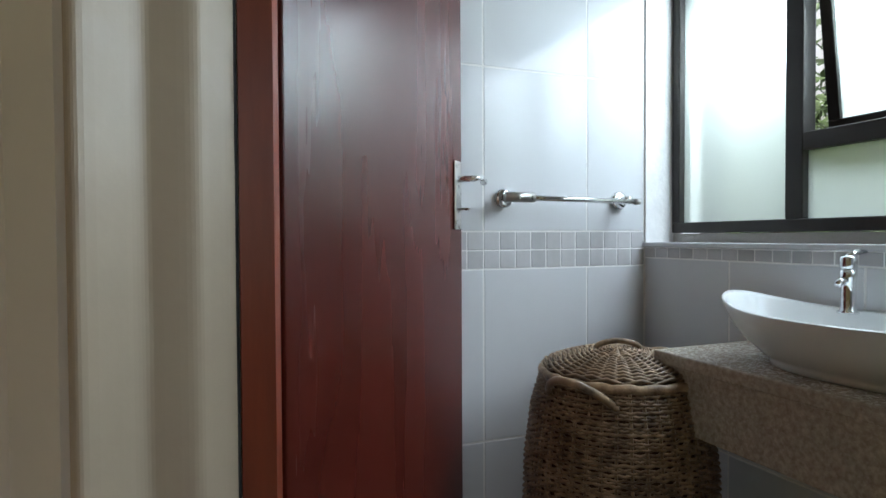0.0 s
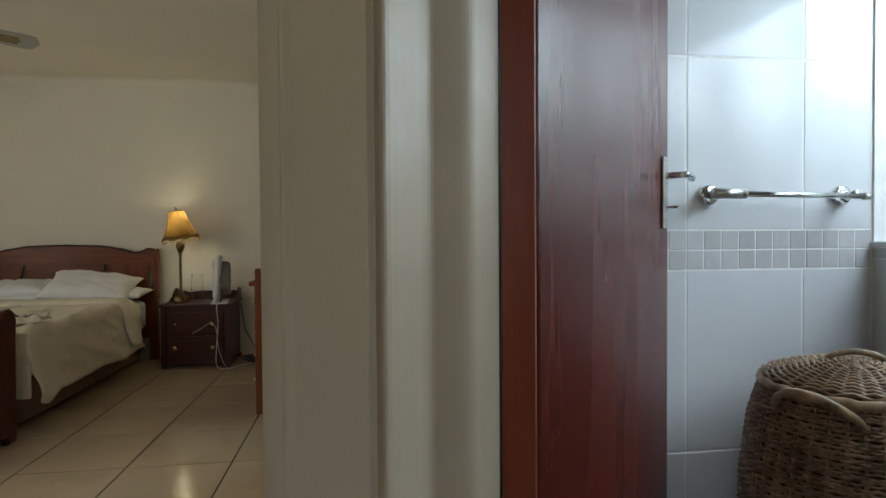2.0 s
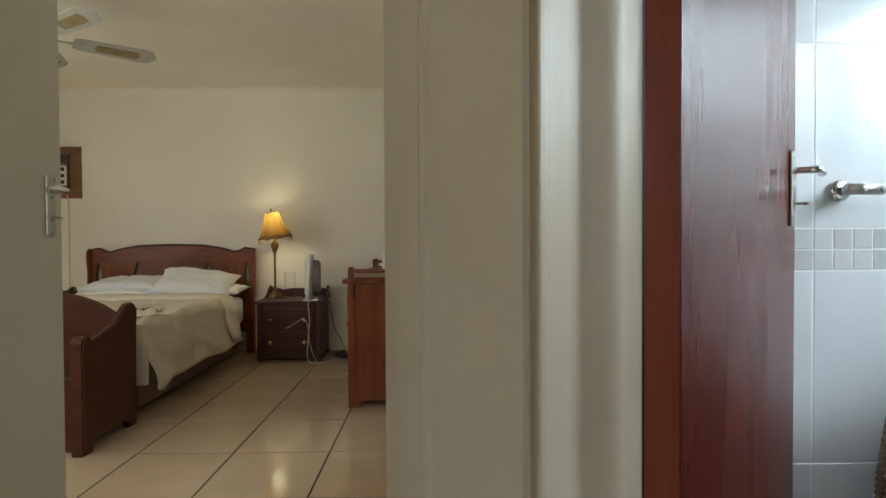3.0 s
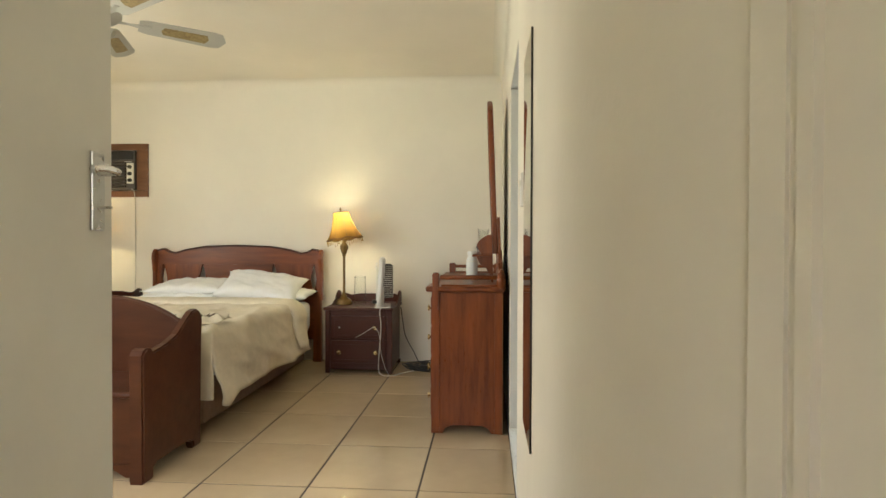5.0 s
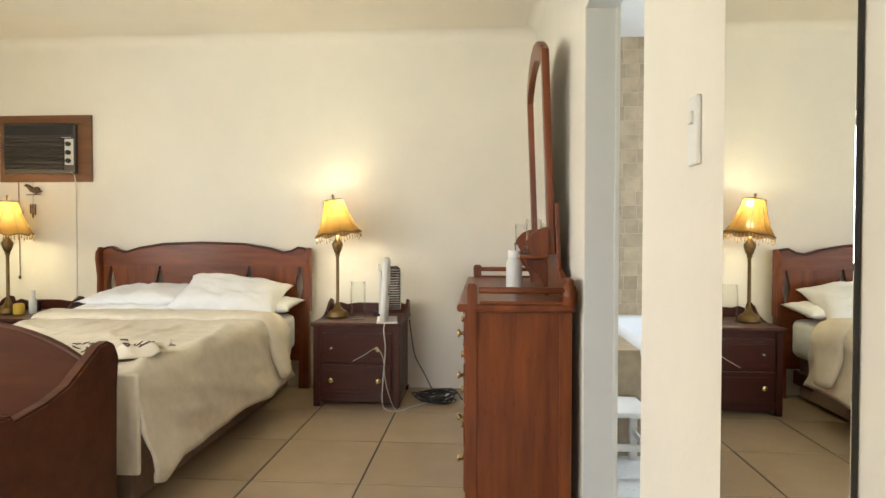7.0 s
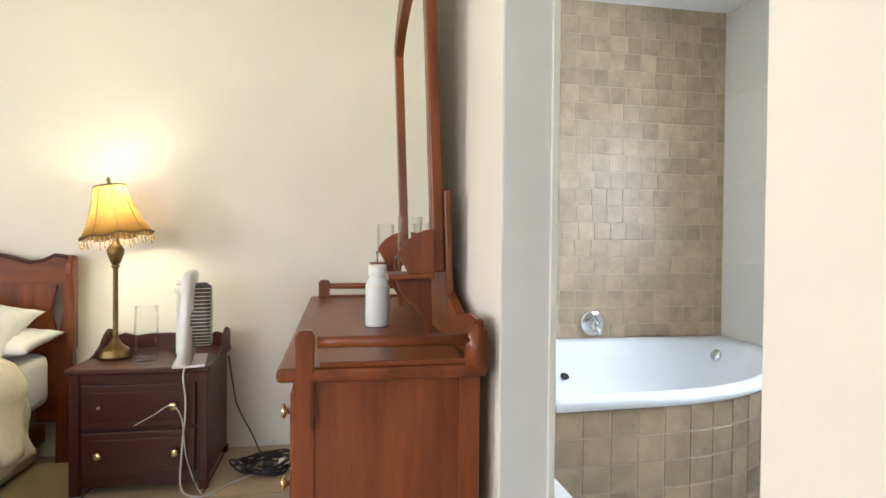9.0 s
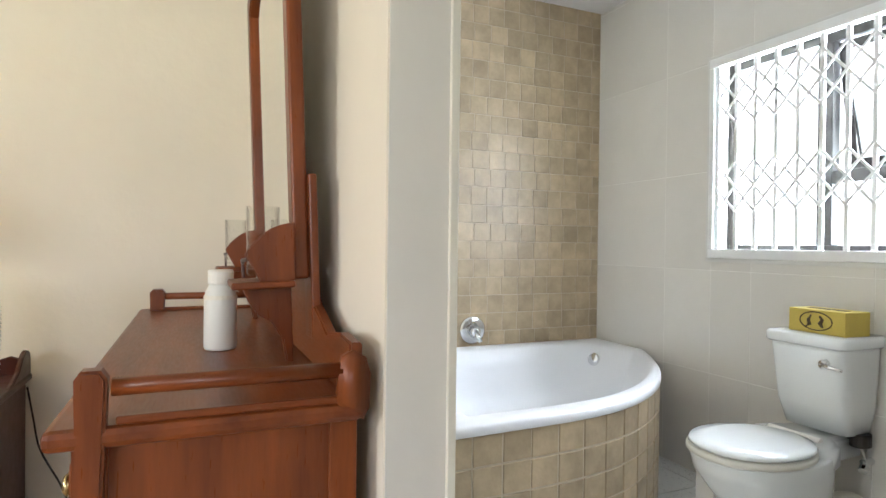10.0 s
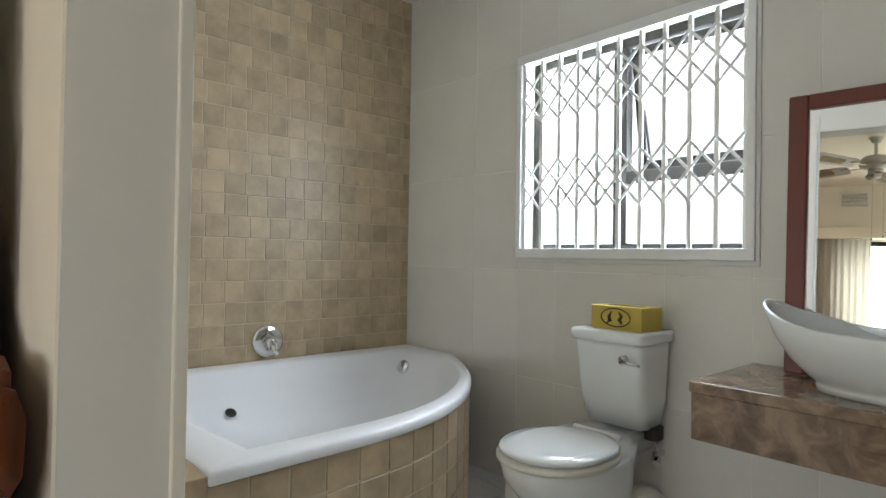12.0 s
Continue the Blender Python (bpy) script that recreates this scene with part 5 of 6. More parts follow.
toilet()
v_ = thing("stop_valve", "chrome angle stop valve with a slim hose on the wall", "valve", pose(XW - 0.002, 3.072, 0.0))
part("hose", tube(curve_points([(-0.075, 0.02, 0.475), (-0.072, 0.012, 0.44), (-0.05, 0.004, 0.41), (-0.035, 0.0, 0.375)], 6), 0.0055, 8), M["steel"], v_, "", True)
part("valve_body", tube([(0, 0, 0.362), (-0.045, 0, 0.362)], [0.013, 0.012], 12), M["chrome"], v_)
part("valve_knob", tube([(-0.04, 0, 0.362), (-0.058, -0.012, 0.350), (-0.072, -0.016, 0.342)], [0.010, 0.016, 0.014], 10), M["chrome"], v_)
t_ = thing("tissue_box", "mustard yellow tissue box with an oval print", "tissue box", pose(1.365, 3.143, ZF + 0.7475, 0, 0, -4))
part("carton", box(-0.058, 0.058, -0.102, 0.102, 0.0, 0.080, 0.002), M["card_yellow"], t_)
part("slot", box(-0.012, 0.012, -0.07, 0.07, 0.0803, 0.0815), M["ink"], t_)
part("printed_oval", tube([(-0.0592, 0.058 * math.cos(a_), 0.042 + 0.031 * math.sin(a_)) for a_ in [2 * math.pi * i / 32 for i in range(33)]], 0.0022, 5), M["ink"], t_)
for y, pts in ((0.022, [(0.012, 0.02), (0.0, 0.03), (0.004, 0.045), (-0.006, 0.062)]), (-0.020, [(-0.006, 0.022), (0.004, 0.035), (-0.004, 0.048), (0.006, 0.060)])):
    part("printed_figure", tube([(-0.0592, y + p[0], p[1]) for p in pts], [0.004, 0.008, 0.006, 0.003], 6), M["ink"], t_)
w_ = thing("waste_bin", "slim white plastic bin beside the toilet", "bin", pose(1.125, 3.40, ZF) @ Matrix.Diagonal((0.8, 0.8, 0.95, 1)))
part("bucket", prism([(-0.05, -0.05), (0.05, -0.05), (0.05, 0.05), (-0.05, 0.05)], 0, 0.27, "z", 0.01), M["white_plastic"], w_)
part("rim", box(-0.055, 0.055, -0.055, 0.055, 0.262, 0.278, 0.004), M["white_plastic"], w_)

s_ = thing("step_stool", "small white plastic step stool beside the bath", "stool", pose(-0.115, 3.185, ZF))
part("seat", box(-0.105, 0.105, -0.135, 0.135, 0.265, 0.290, 0.010), M["white_plastic"], s_)
for x in (-0.085, 0.085):
    for y in (-0.115, 0.115):
        part("leg", prism([(x - 0.016, y - 0.016), (x + 0.016, y - 0.016), (x + 0.016, y + 0.016), (x - 0.016, y + 0.016)], 0, 0.267), M["white_plastic"], s_)
part("crossbar", box(-0.085, 0.085, -0.121, -0.109, 0.12, 0.15, 0.003), M["white_plastic"], s_)
part("crossbar", box(0.079, 0.091, -0.10, 0.10, 0.12, 0.15, 0.003), M["white_plastic"], s_)


def vessel_basin(m, name, label, length=0.60, width=0.38, height=0.155, lift=0.055):
    """An oval basin, its ends swept up; length along y."""
    b = thing(name, label, "washbasin", m)
    bm = bmesh.new()
    n = 48
    outer = [(0.60, 0.0), (0.605, 0.014), (0.60, 0.018), (0.66, 0.028), (0.80, 0.062), (0.92, 0.105), (1.0, 0.155), (0.985, 0.160), (0.955, 0.152), (0.86, 0.110), (0.70, 0.065), (0.45, 0.040), (0.08, 0.034)]
    rings = []
    for k, h in outer:
        ring = []
        for i in range(n):
            a_ = 2 * math.pi * i / n
            c_, s2 = math.cos(a_), math.sin(a_)
            up = lift * (s2 * s2) ** 1.6 * (h / 0.155) ** 1.4
            ring.append(bm.verts.new((width / 2 * k * c_, length / 2 * k * math.copysign(abs(s2) ** 0.92, s2), h * height / 0.155 + up)))
        rings.append(ring)
    for a_, b_ in zip(rings, rings[1:]):
        for i in range(n):
            bm.faces.new((a_[i], a_[(i + 1) % n], b_[(i + 1) % n], b_[i]))
    bm.faces.new(rings[0][::-1])
    bm.faces.new(rings[-1])
    part("bowl", bm, M["porcelain"], b, "", True)
    part("waste", lathe([(0.022, 0.0), (0.023, 0.004), (0.016, 0.006), (0.0, 0.005)], 18), M["chrome"], b, "chrome waste").matrix_local = pose(0, 0, 0.035)
    return b


def basin_mixer(m, label):
    """A pillar mixer, its spout towards -x."""
    t_ = thing("basin_mixer", label, "tap", m)
    part("pillar", lathe([(0.024, 0.0), (0.024, 0.005), (0.018, 0.009), (0.0165, 0.06), (0.017, 0.085), (0.019, 0.092), (0.019, 0.112), (0.0, 0.113)], 24), M["chrome"], t_, "", True)
    part("head", lathe([(0.018, 0.114), (0.020, 0.118), (0.020, 0.142), (0.016, 0.148), (0.0, 0.149)], 24), M["chrome"], t_, "", True)
    part("spout", tube([(-0.01, 0, 0.088), (-0.030, 0, 0.082), (-0.042, 0, 0.074)], [0.011, 0.010, 0.008], 12), M["chrome"], t_, "", True)
    part("lever", tube([(0.0, 0, 0.146), (0.03, 0, 0.156), (0.062, 0, 0.158)], [0.009, 0.007, 0.006], 8), M["chrome"], t_, "", True)


c_ = thing("vanity_counter", "brown marble vanity counter fixed to the tiled wall", "vanity", pose(0, 0, 0))
part("slab", box(1.062, XW + 0.002, 1.55, 2.775, 0.690, 0.720, 0.004), M["marble_brown"], c_)
part("apron", box(1.070, 1.092, 1.55, 2.771, 0.565, 0.689, 0.002), M["marble_brown"], c_)
part("end_apron", box(1.093, XW + 0.001, 2.750, 2.771, 0.565, 0.689, 0.002), M["marble_brown"], c_)
vessel_basin(pose(1.255, 2.345, 0.721), "vessel_basin", "white ceramic boat-shaped basin on the marble counter", 0.62, 0.37, 0.150, 0.060)
basin_mixer(pose(1.37, 2.375, 0.810), "chrome pillar mixer on the rim of the basin")
m_ = thing("vanity_mirror", "large mirror in a red-brown wooden frame above the basin", "mirror", pose(1.410, 2.652, 1.121, 0, 0, 5.2) @ pose(0, 0, 0, 0, 3.1, 0) @ pose(0, 0, -1.121))
MZ0, MZ1, MY0, MY1 = 0.722, 1.520, -0.42, 0.0
for nm, q in (("frame_side", (MY1 - 0.050, MY1, MZ0, MZ1)), ("frame_side", (MY0, MY0 + 0.050, MZ0, MZ1)), ("frame_top", (MY0 + 0.050, MY1 - 0.050, MZ1 - 0.043, MZ1)), ("frame_bottom", (MY0 + 0.050, MY1 - 0.050, MZ0, MZ0 + 0.043))):
    part(nm, box(-0.014, 0.014, q[0], q[1], q[2], q[3], 0.005), M["frame_red"], m_)
part("mirror_glass", box(0.000, 0.006, MY0 + 0.045, MY1 - 0.045, MZ0 + 0.04, MZ1 - 0.04), M["mirror"], m_)

# en-suite window and its sliding security grille
w_ = thing("window_ensuite", "dark bronze aluminium window with a top-hung light", "window", kind="structure")
XG = XW + 0.10
for y0, y1, z0, z1 in ((EY0, EY1, EZ0, EZ0 + 0.045), (EY0, EY1, EZ1 - 0.035, EZ1), (EY0, EY0 + 0.035, EZ0 + 0.045, EZ1 - 0.035), (EY1 - 0.035, EY1, EZ0 + 0.045, EZ1 - 0.035), (3.285, 3.345, EZ0 + 0.045, EZ1 - 0.035), (EY0 + 0.035, 3.285, 1.335, 1.385)):
    part("window_frame", box(XG, XG + 0.045, y0, y1, z0, z1, 0.003), M["alu_bronze"], w_)
for y0, y1, z0, z1 in ((3.345, EY1 - 0.035, EZ0 + 0.045, EZ1 - 0.035), (EY0 + 0.035, 3.285, EZ0 + 0.045, 1.335)):
    p_ = part("pane", box(XG + 0.02, XG + 0.025, y0, y1, z0, z1), M["pane"], w_)
    p_.visible_shadow = False
sash = part("sash", box(-0.012, 0.012, 2.815, 3.280, -0.485, -0.445, 0.002), M["alu_bronze"], w_, "open top-hung sash")
sash.matrix_local = pose(XG + 0.03, 0, EZ1 - 0.04, 0, -9, 0)
for y0, y1, z0, z1 in ((2.815, 3.280, -0.035, 0.0), (2.815, 2.850, -0.445, -0.035), (3.245, 3.280, -0.445, -0.035)):
    part("sash_rail", box(-0.012, 0.012, y0, y1, z0, z1, 0.002), M["alu_bronze"], sash)
p_ = part("sash_pane", box(-0.002, 0.002, 2.85, 3.245, -0.445, -0.035), M["pane"], sash)
p_.visible_shadow = False
part("stay", tube(curve_points([(0.0, 3.262, -0.12), (-0.012, 3.24, -0.28), (-0.02, 3.225, -0.46)], 5), 0.007, 6), M["alu_bronze"], sash)
for i, (y0, y1, z0, z1) in enumerate(((EY0 - 0.0, EY1, EZ0 - 0.0, EZ0 + 0.004),)):
    part("inner_sill", box(XW + 0.004, XG, y0 + 0.002, y1 - 0.002, z0, z1), M["white_metal"], w_)

g_ = thing("security_grille", "white sliding trellis security grille over the window", "security grille", pose(XW, 0, 0))
GY0, GY1, GZ0, GZ1 = 2.768, 3.763, 1.040, 1.928
for nm, q in (("frame_bottom", (GY0, GY1, GZ0, GZ0 + 0.040)), ("frame_top", (GY0, GY1, GZ1 - 0.040, GZ1)), ("frame_side", (GY0, GY0 + 0.026, GZ0 + 0.040, GZ1 - 0.040)), ("frame_side", (GY1 - 0.026, GY1, GZ0 + 0.040, GZ1 - 0.040))):
    part(nm, box(-0.012, 0.030, q[0], q[1], q[2], q[3], 0.003), M["white_metal"], g_)
ny_ = 11
ys_ = [GY0 + 0.035 + (GY1 - GY0 - 0.07) * i / (ny_ - 1) for i in range(ny_)]
for i, y in enumerate(ys_):
    br = part("upright", box(0.004, 0.016, y - 0.0085, y + 0.0085, GZ0 + 0.035, GZ1 - 0.035, 0.002), M["white_metal"], g_)
    part("roller", box(0.000, 0.020, y - 0.008, y + 0.008, GZ1 - 0.075, GZ1 - 0.04, 0.003), M["white_metal"], br)
for i in range(ny_ - 1):
    for zc in (1.350, 1.730):
        for za, zb in ((-0.105, 0.0), (0.0, 0.105)):
            for s2 in (0, 1):
                a_, b_ = (ys_[i], zc + za), (ys_[i + 1], zc + zb)
                if s2:
                    a_, b_ = (ys_[i], zc + zb), (ys_[i + 1], zc + za)
                d_ = Vector((0, b_[0] - a_[0], b_[1] - a_[1]))
                nrm = Vector((0, -d_.z, d_.y)).normalized() * 0.0050
                part("lattice_strip", prism([(a_[0] + nrm.y, a_[1] + nrm.z), (b_[0] + nrm.y, b_[1] + nrm.z), (b_[0] - nrm.y, b_[1] - nrm.z), (a_[0] - nrm.y, a_[1] - nrm.z)], -0.0032 if s2 else 0.0004, -0.0004 if s2 else 0.0036, "x"), M["white_metal"], g_)
t_ = thing("window_trim", "narrow cream plaster border around the security grille", "trim", kind="structure")
for q in ((GY0 - 0.014, GY1 + 0.014, GZ0 - 0.018, GZ0 - 0.001), (GY0 - 0.014, GY1 + 0.014, GZ1 + 0.001, GZ1 + 0.014), (GY0 - 0.014, GY0 - 0.001, GZ0, GZ1), (GY1 + 0.001, GY1 + 0.014, GZ0, GZ1)):
    part("border", box(XW - 0.006, XW + 0.012, q[0], q[1], q[2], q[3], 0.002), M["reveal"], t_)

# ---- small front bathroom ----
f_ = thing("bathroom_door_frame", "dark red stained wooden door frame", "door frame", kind="structure")
part("jamb", prism([(0.048, -0.140), (0.092, -0.150), (0.101, -0.128), (0.098, -0.112), (0.092, -0.02), (0.086, -0.02), (0.086, -0.10)], 0, 2.08, "z", 0.002), M["frame_door"], f_)
# not a real door stop: black strip drawn as the dark gap beside the jamb
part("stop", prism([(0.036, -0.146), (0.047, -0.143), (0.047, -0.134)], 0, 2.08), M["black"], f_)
part("jamb", box(0.088, 0.162, -1.14, -1.098, 0, 2.08, 0.003), M["frame_door"], f_)
part("head", box(0.088, 0.162, -1.098, -0.11, 2.06, 2.10, 0.003), M["frame_door"], f_)
HX, HY, FX, FY = 0.108, -0.118, 0.600, 0.409
DL = math.hypot(FX - HX, FY - HY)
d_ = thing("bathroom_door", "glossy dark red-brown wooden door standing open", "door", pose(HX, HY, 0, 0, 0, math.degrees(math.atan2(FY - HY, FX - HX))))
part("leaf", box(0.0, DL, 0.0, 0.040, 0.008, 2.04, 0.003), M["door_red"], d_)
hh = door_handle(d_, pose(DL - 0.040, -0.001, 1.195) @ Matrix.Diagonal((-1, 1, 1, 1)))
for z in (0.25, 1.78):
    part("hinge", tube([(-0.004, -0.002, z), (-0.004, -0.002, z + 0.10)], 0.006, 8), M["steel"], d_)

r_ = thing("towel_rail", "chrome towel rail with round wall roses", "towel rail", pose(0, TW, 1.198))
for x in (0.761, 1.149):
    rs = part("rose", tube([(x, -0.001, 0), (x, -0.010, 0), (x, -0.014, 0)], [0.027, 0.027, 0.020], 20), M["chrome"], r_, "", True)
    part("arm", tube([(x, -0.012, 0), (x, -0.058, 0)], 0.011, 12), M["chrome"], rs, "", True)
part("bar", tube([(0.742, -0.060, 0), (1.172, -0.060, -0.006)], 0.0078, 14), M["chrome"], r_, "", True)
part("sleeve", tube([(0.738, -0.060, 0), (0.825, -0.060, 0)], 0.0140, 16), M["steel"], r_, "thicker satin sleeve", True)
part("end_cap", tube([(1.164, -0.060, -0.006), (1.180, -0.060, -0.006)], 0.0095, 14), M["steel"], r_, "", True)

w_ = thing("window_bathroom", "dark bronze window with frosted panes and an open top light", "window", kind="structure")
BXW = BX + 0.10
YM1, YM2 = (0.050, 0.098), (-0.398, -0.350)
for y0, y1, z0, z1 in ((WY0, WY1, WZ0, WZ0 + 0.032), (WY0, WY1, WZ1 - 0.032, WZ1), (WY0, WY0 + 0.032, WZ0 + 0.032, WZ1 - 0.032), (WY1 - 0.032, WY1, WZ0 + 0.032, WZ1 - 0.032),
                       (YM1[0], YM1[1], WZ0 + 0.032, WZ1 - 0.032), (YM2[0], YM2[1], WZ0 + 0.032, WZ1 - 0.032), (YM2[1], YM1[0], 1.298, 1.342)):
    part("window_frame", box(BXW, BXW + 0.045, y0, y1, z0, z1, 0.003), M["alu_bronze"], w_)
for y0, y1, z0, z1 in ((YM1[1], WY1 - 0.032, WZ0 + 0.032, WZ1 - 0.032), (YM2[1], YM1[0], WZ0 + 0.032, 1.298), (WY0 + 0.032, YM2[0], WZ0 + 0.032, WZ1 - 0.032)):
    p_ = part("pane", box(BXW + 0.020, BXW + 0.024, y0, y1, z0, z1), M["frosted"], w_, "frosted glass pane")
    p_.visible_shadow = False
sash = part("sash", box(-0.011, 0.011, YM2[1] + 0.004, YM1[0] - 0.004, -0.585, -0.555, 0.002), M["alu_bronze"], w_, "open top-hung sash")
sash.matrix_local = pose(BXW + 0.025, 0, WZ1 - 0.034, 0, -7, 0)
for y0, y1, z0, z1 in ((YM2[1] + 0.004, YM1[0] - 0.004, -0.03, 0.0), (YM2[1] + 0.004, YM2[1] + 0.034, -0.555, -0.03), (YM1[0] - 0.034, YM1[0] - 0.004, -0.555, -0.03)):
    part("sash_rail", box(-0.011, 0.011, y0, y1, z0, z1, 0.002), M["alu_bronze"], sash)
p_ = part("sash_pane", box(-0.002, 0.002, YM2[1] + 0.034, YM1[0] - 0.034, -0.555, -0.03), M["frosted"], sash, "frosted glass pane")
p_.visible_shadow = False

c_ = thing("granite_counter", "speckled granite basin counter with a deep front", "vanity", pose(0, 0, 0))
part("slab", box(0.955, BX + 0.004, -1.2, 0.115, 0.800, 0.830, 0.004), M["granite"], c_)
part("apron", box(0.965, 0.990, -1.2, 0.110, 0.660, 0.799, 0.002), M["granite"], c_)
part("end_apron", box(0.991, BX + 0.003, 0.088, 0.110, 0.660, 0.799, 0.002), M["granite"], c_)
vessel_basin(pose(1.105, -0.245, 0.831), "vessel_basin", "white ceramic boat-shaped basin on the granite counter", 0.56, 0.27, 0.105, 0.028)
basin_mixer(pose(1.197, -0.165, 0.934) @ Matrix.Diagonal((0.8, 0.8, 0.78, 1)), "chrome pillar mixer behind the basin")


def basket():
    b = thing("laundry_basket", "woven brown rattan laundry basket with lid and handles", "laundry basket", pose(0.925, 0.205, 0.0) @ Matrix.Diagonal((0.93, 0.93, 1.10, 1)))
    prof = [(0.150, 0.0), (0.190, 0.10), (0.225, 0.25), (0.240, 0.38), (0.236, 0.50), (0.218, 0.62), (0.193, 0.690)]

    def radius(z):
        for (r0, z0), (r1, z1) in zip(prof, prof[1:]):
            if z0 <= z <= z1:
                k = (z - z0) / (z1 - z0)
                return r0 + (r1 - r0) * k
        return prof[-1][0]

    stakes = 42
    bm = bmesh.new()
    rows = 100
    for j in range(rows):
        z = 0.006 + j * 0.00688
        r = radius(z) + 0.002
        pts = []
        n = stakes * 2
        for i in range(n + 1):
            a_ = 2 * math.pi * i / n + (j % 2) * math.pi / stakes
            w_ = 0.0052 * math.cos(stakes * (a_ + (j % 2) * math.pi / stakes))
            pts.append(((r + w_) * math.cos(a_), (r + w_) * math.sin(a_), z + 0.0016 * math.sin(5 * a_ + j * 1.7)))
        tube(pts, 0.0036 + 0.0005 * math.sin(j * 2.3), 5, bm)
    part("weave", bm, M["wicker"], b, "", True)
    for i in range(stakes):
        a_ = 2 * math.pi * i / stakes
        part("stake", tube([(radius(z) * math.cos(a_), radius(z) * math.sin(a_), z) for z in (0.0, 0.1, 0.25, 0.38, 0.5, 0.62, 0.69)], 0.0045, 5), M["wicker"], b)
    part("lining", lathe([(r - 0.010, z) for r, z in prof], 32), M["trim_dark"], b, "", True)
    part("rim", tube([(0.197 * math.cos(a_), 0.197 * math.sin(a_), 0.694 + 0.002 * math.sin(20 * a_)) for a_ in [2 * math.pi * i / 60 for i in range(61)]], 0.010, 7), M["wicker"], b, "", True)
    lid = part("lid", lathe([(0.182, 0.698), (0.16, 0.706), (0.10, 0.724), (0.05, 0.734), (0.0, 0.737)], 30), M["trim_dark"], b, "domed woven lid", True)
    for j in range(30):
        r = 0.191 - j * 0.0063
        z = 0.706 + 0.036 * (1 - (r / 0.195) ** 2)
        n, kk = 64, 8 if j > 17 else 16
        ring = [2 * math.pi * i / n for i in range(n + 1)]
        part("coil", tube([((r + 0.001 * math.cos(kk * a_ + j * 3.14)) * math.cos(a_), (r + 0.001 * math.cos(kk * a_ + j * 3.14)) * math.sin(a_), z + 0.0045 * math.cos(kk * a_ + (j % 2) * math.pi)) for a_ in ring], 0.0036, 5), M["wicker"], lid, "", True)
    part("lid_handle", tube(curve_points([(-0.055, 0.025, 0.735), (-0.045, 0.02, 0.752), (0.0, 0.0, 0.761), (0.045, -0.02, 0.752), (0.055, -0.025, 0.735)], 6), 0.0065, 8), M["wicker"], lid, "", True)
    for a0 in (math.radians(205), math.radians(22)):
        pts = []
        for i in range(9):
            a_ = a0 + (i / 8 - 0.5) * 0.95
            k = math.sin(math.pi * i / 8)
            pts.append(((0.200 + 0.055 * k) * math.cos(a_), (0.200 + 0.055 * k) * math.sin(a_), 0.655 + 0.055 * k))
        part("side_handle", tube(curve_points(pts, 3), 0.0085, 8), M["wicker"], b, "", True)


basket()


# ---- the garden by the bathroom window ----
def tree(x, y, h, seed, label):
    t_ = thing("garden_tree", label, "tree", pose(x, y, -0.21), "garden trees")
    rnd = random.Random(seed)
    part("trunk", tube(curve_points([(0, 0, 0), (0.05, 0.03, h * 0.3), (-0.03, 0.05, h * 0.6), (0.02, 0, h * 0.85)], 5), [0.055 - 0.0025 * i for i in range(16)], 10), M["bark"], t_, "", True)
    for k in range(6):
        a_ = k * 1.1 + seed
        z = h * (0.35 + 0.09 * k)
        part("limb", tube([(0, 0, z), (0.4 * math.cos(a_), 0.4 * math.sin(a_), z + 0.25), (0.9 * math.cos(a_), 0.9 * math.sin(a_), z + 0.6)], [0.04, 0.028, 0.012], 6), M["bark"], t_)
    vs, fs = [], []
    for k in range(4200):
        a_, rr = rnd.uniform(0, 6.283), rnd.uniform(0.2, 1.0) ** 0.6 * h * 0.36
        z = h * rnd.uniform(0.12, 1.05)
        c_ = Vector((rr * math.cos(a_) * (0.8 + 0.3 * math.sin(3 * a_ + seed)), rr * math.sin(a_), z))
        u = Vector((rnd.gauss(0, 1), rnd.gauss(0, 1), rnd.gauss(0, 1))).normalized() * 0.055
        v = u.orthogonal().normalized() * 0.028
        i = len(vs)
        vs += [c_ - u, c_ + v, c_ + u, c_ - v]
        fs.append((i, i + 1, i + 2, i + 3))
    me = bpy.data.meshes.new("crown")
    me.from_pydata([tuple(v) for v in vs], [], fs)
    me.materials.append(M["leaf"])
    cr = new("crown", me)
    cr.parent = t_


tree(3.6, 0.75, 2.6, 1, "leafy green garden tree outside the window")
tree(3.75, 1.55, 2.1, 2, "bushy green shrub outside the window")
tree(3.72, 2.50, 2.2, 5, "bushy green shrub outside the window")


# ---- tiles, last ----
def shared_box(name, sx, sy, sz, bevel, mat):
    me = bpy.data.meshes.new(name)
    bm = box(-sx / 2, sx / 2, -sy / 2, sy / 2, -sz / 2, sz / 2)
    if bevel:
        bmesh.ops.bevel(bm, geom=bm.edges[:], offset=bevel, segments=1, affect="EDGES")
    bm.to_mesh(me)
    bm.free()
    me.materials.append(mat)
    return me


def piece(name, me, m, parent):
    ob = new(name, me)
    ob.parent = parent
    ob.matrix_world = m
    return ob


floor_ob = bpy.data.objects["floor"]
FXP, FYP = 0.488, 0.522
rnd = random.Random(8)
cut = {}


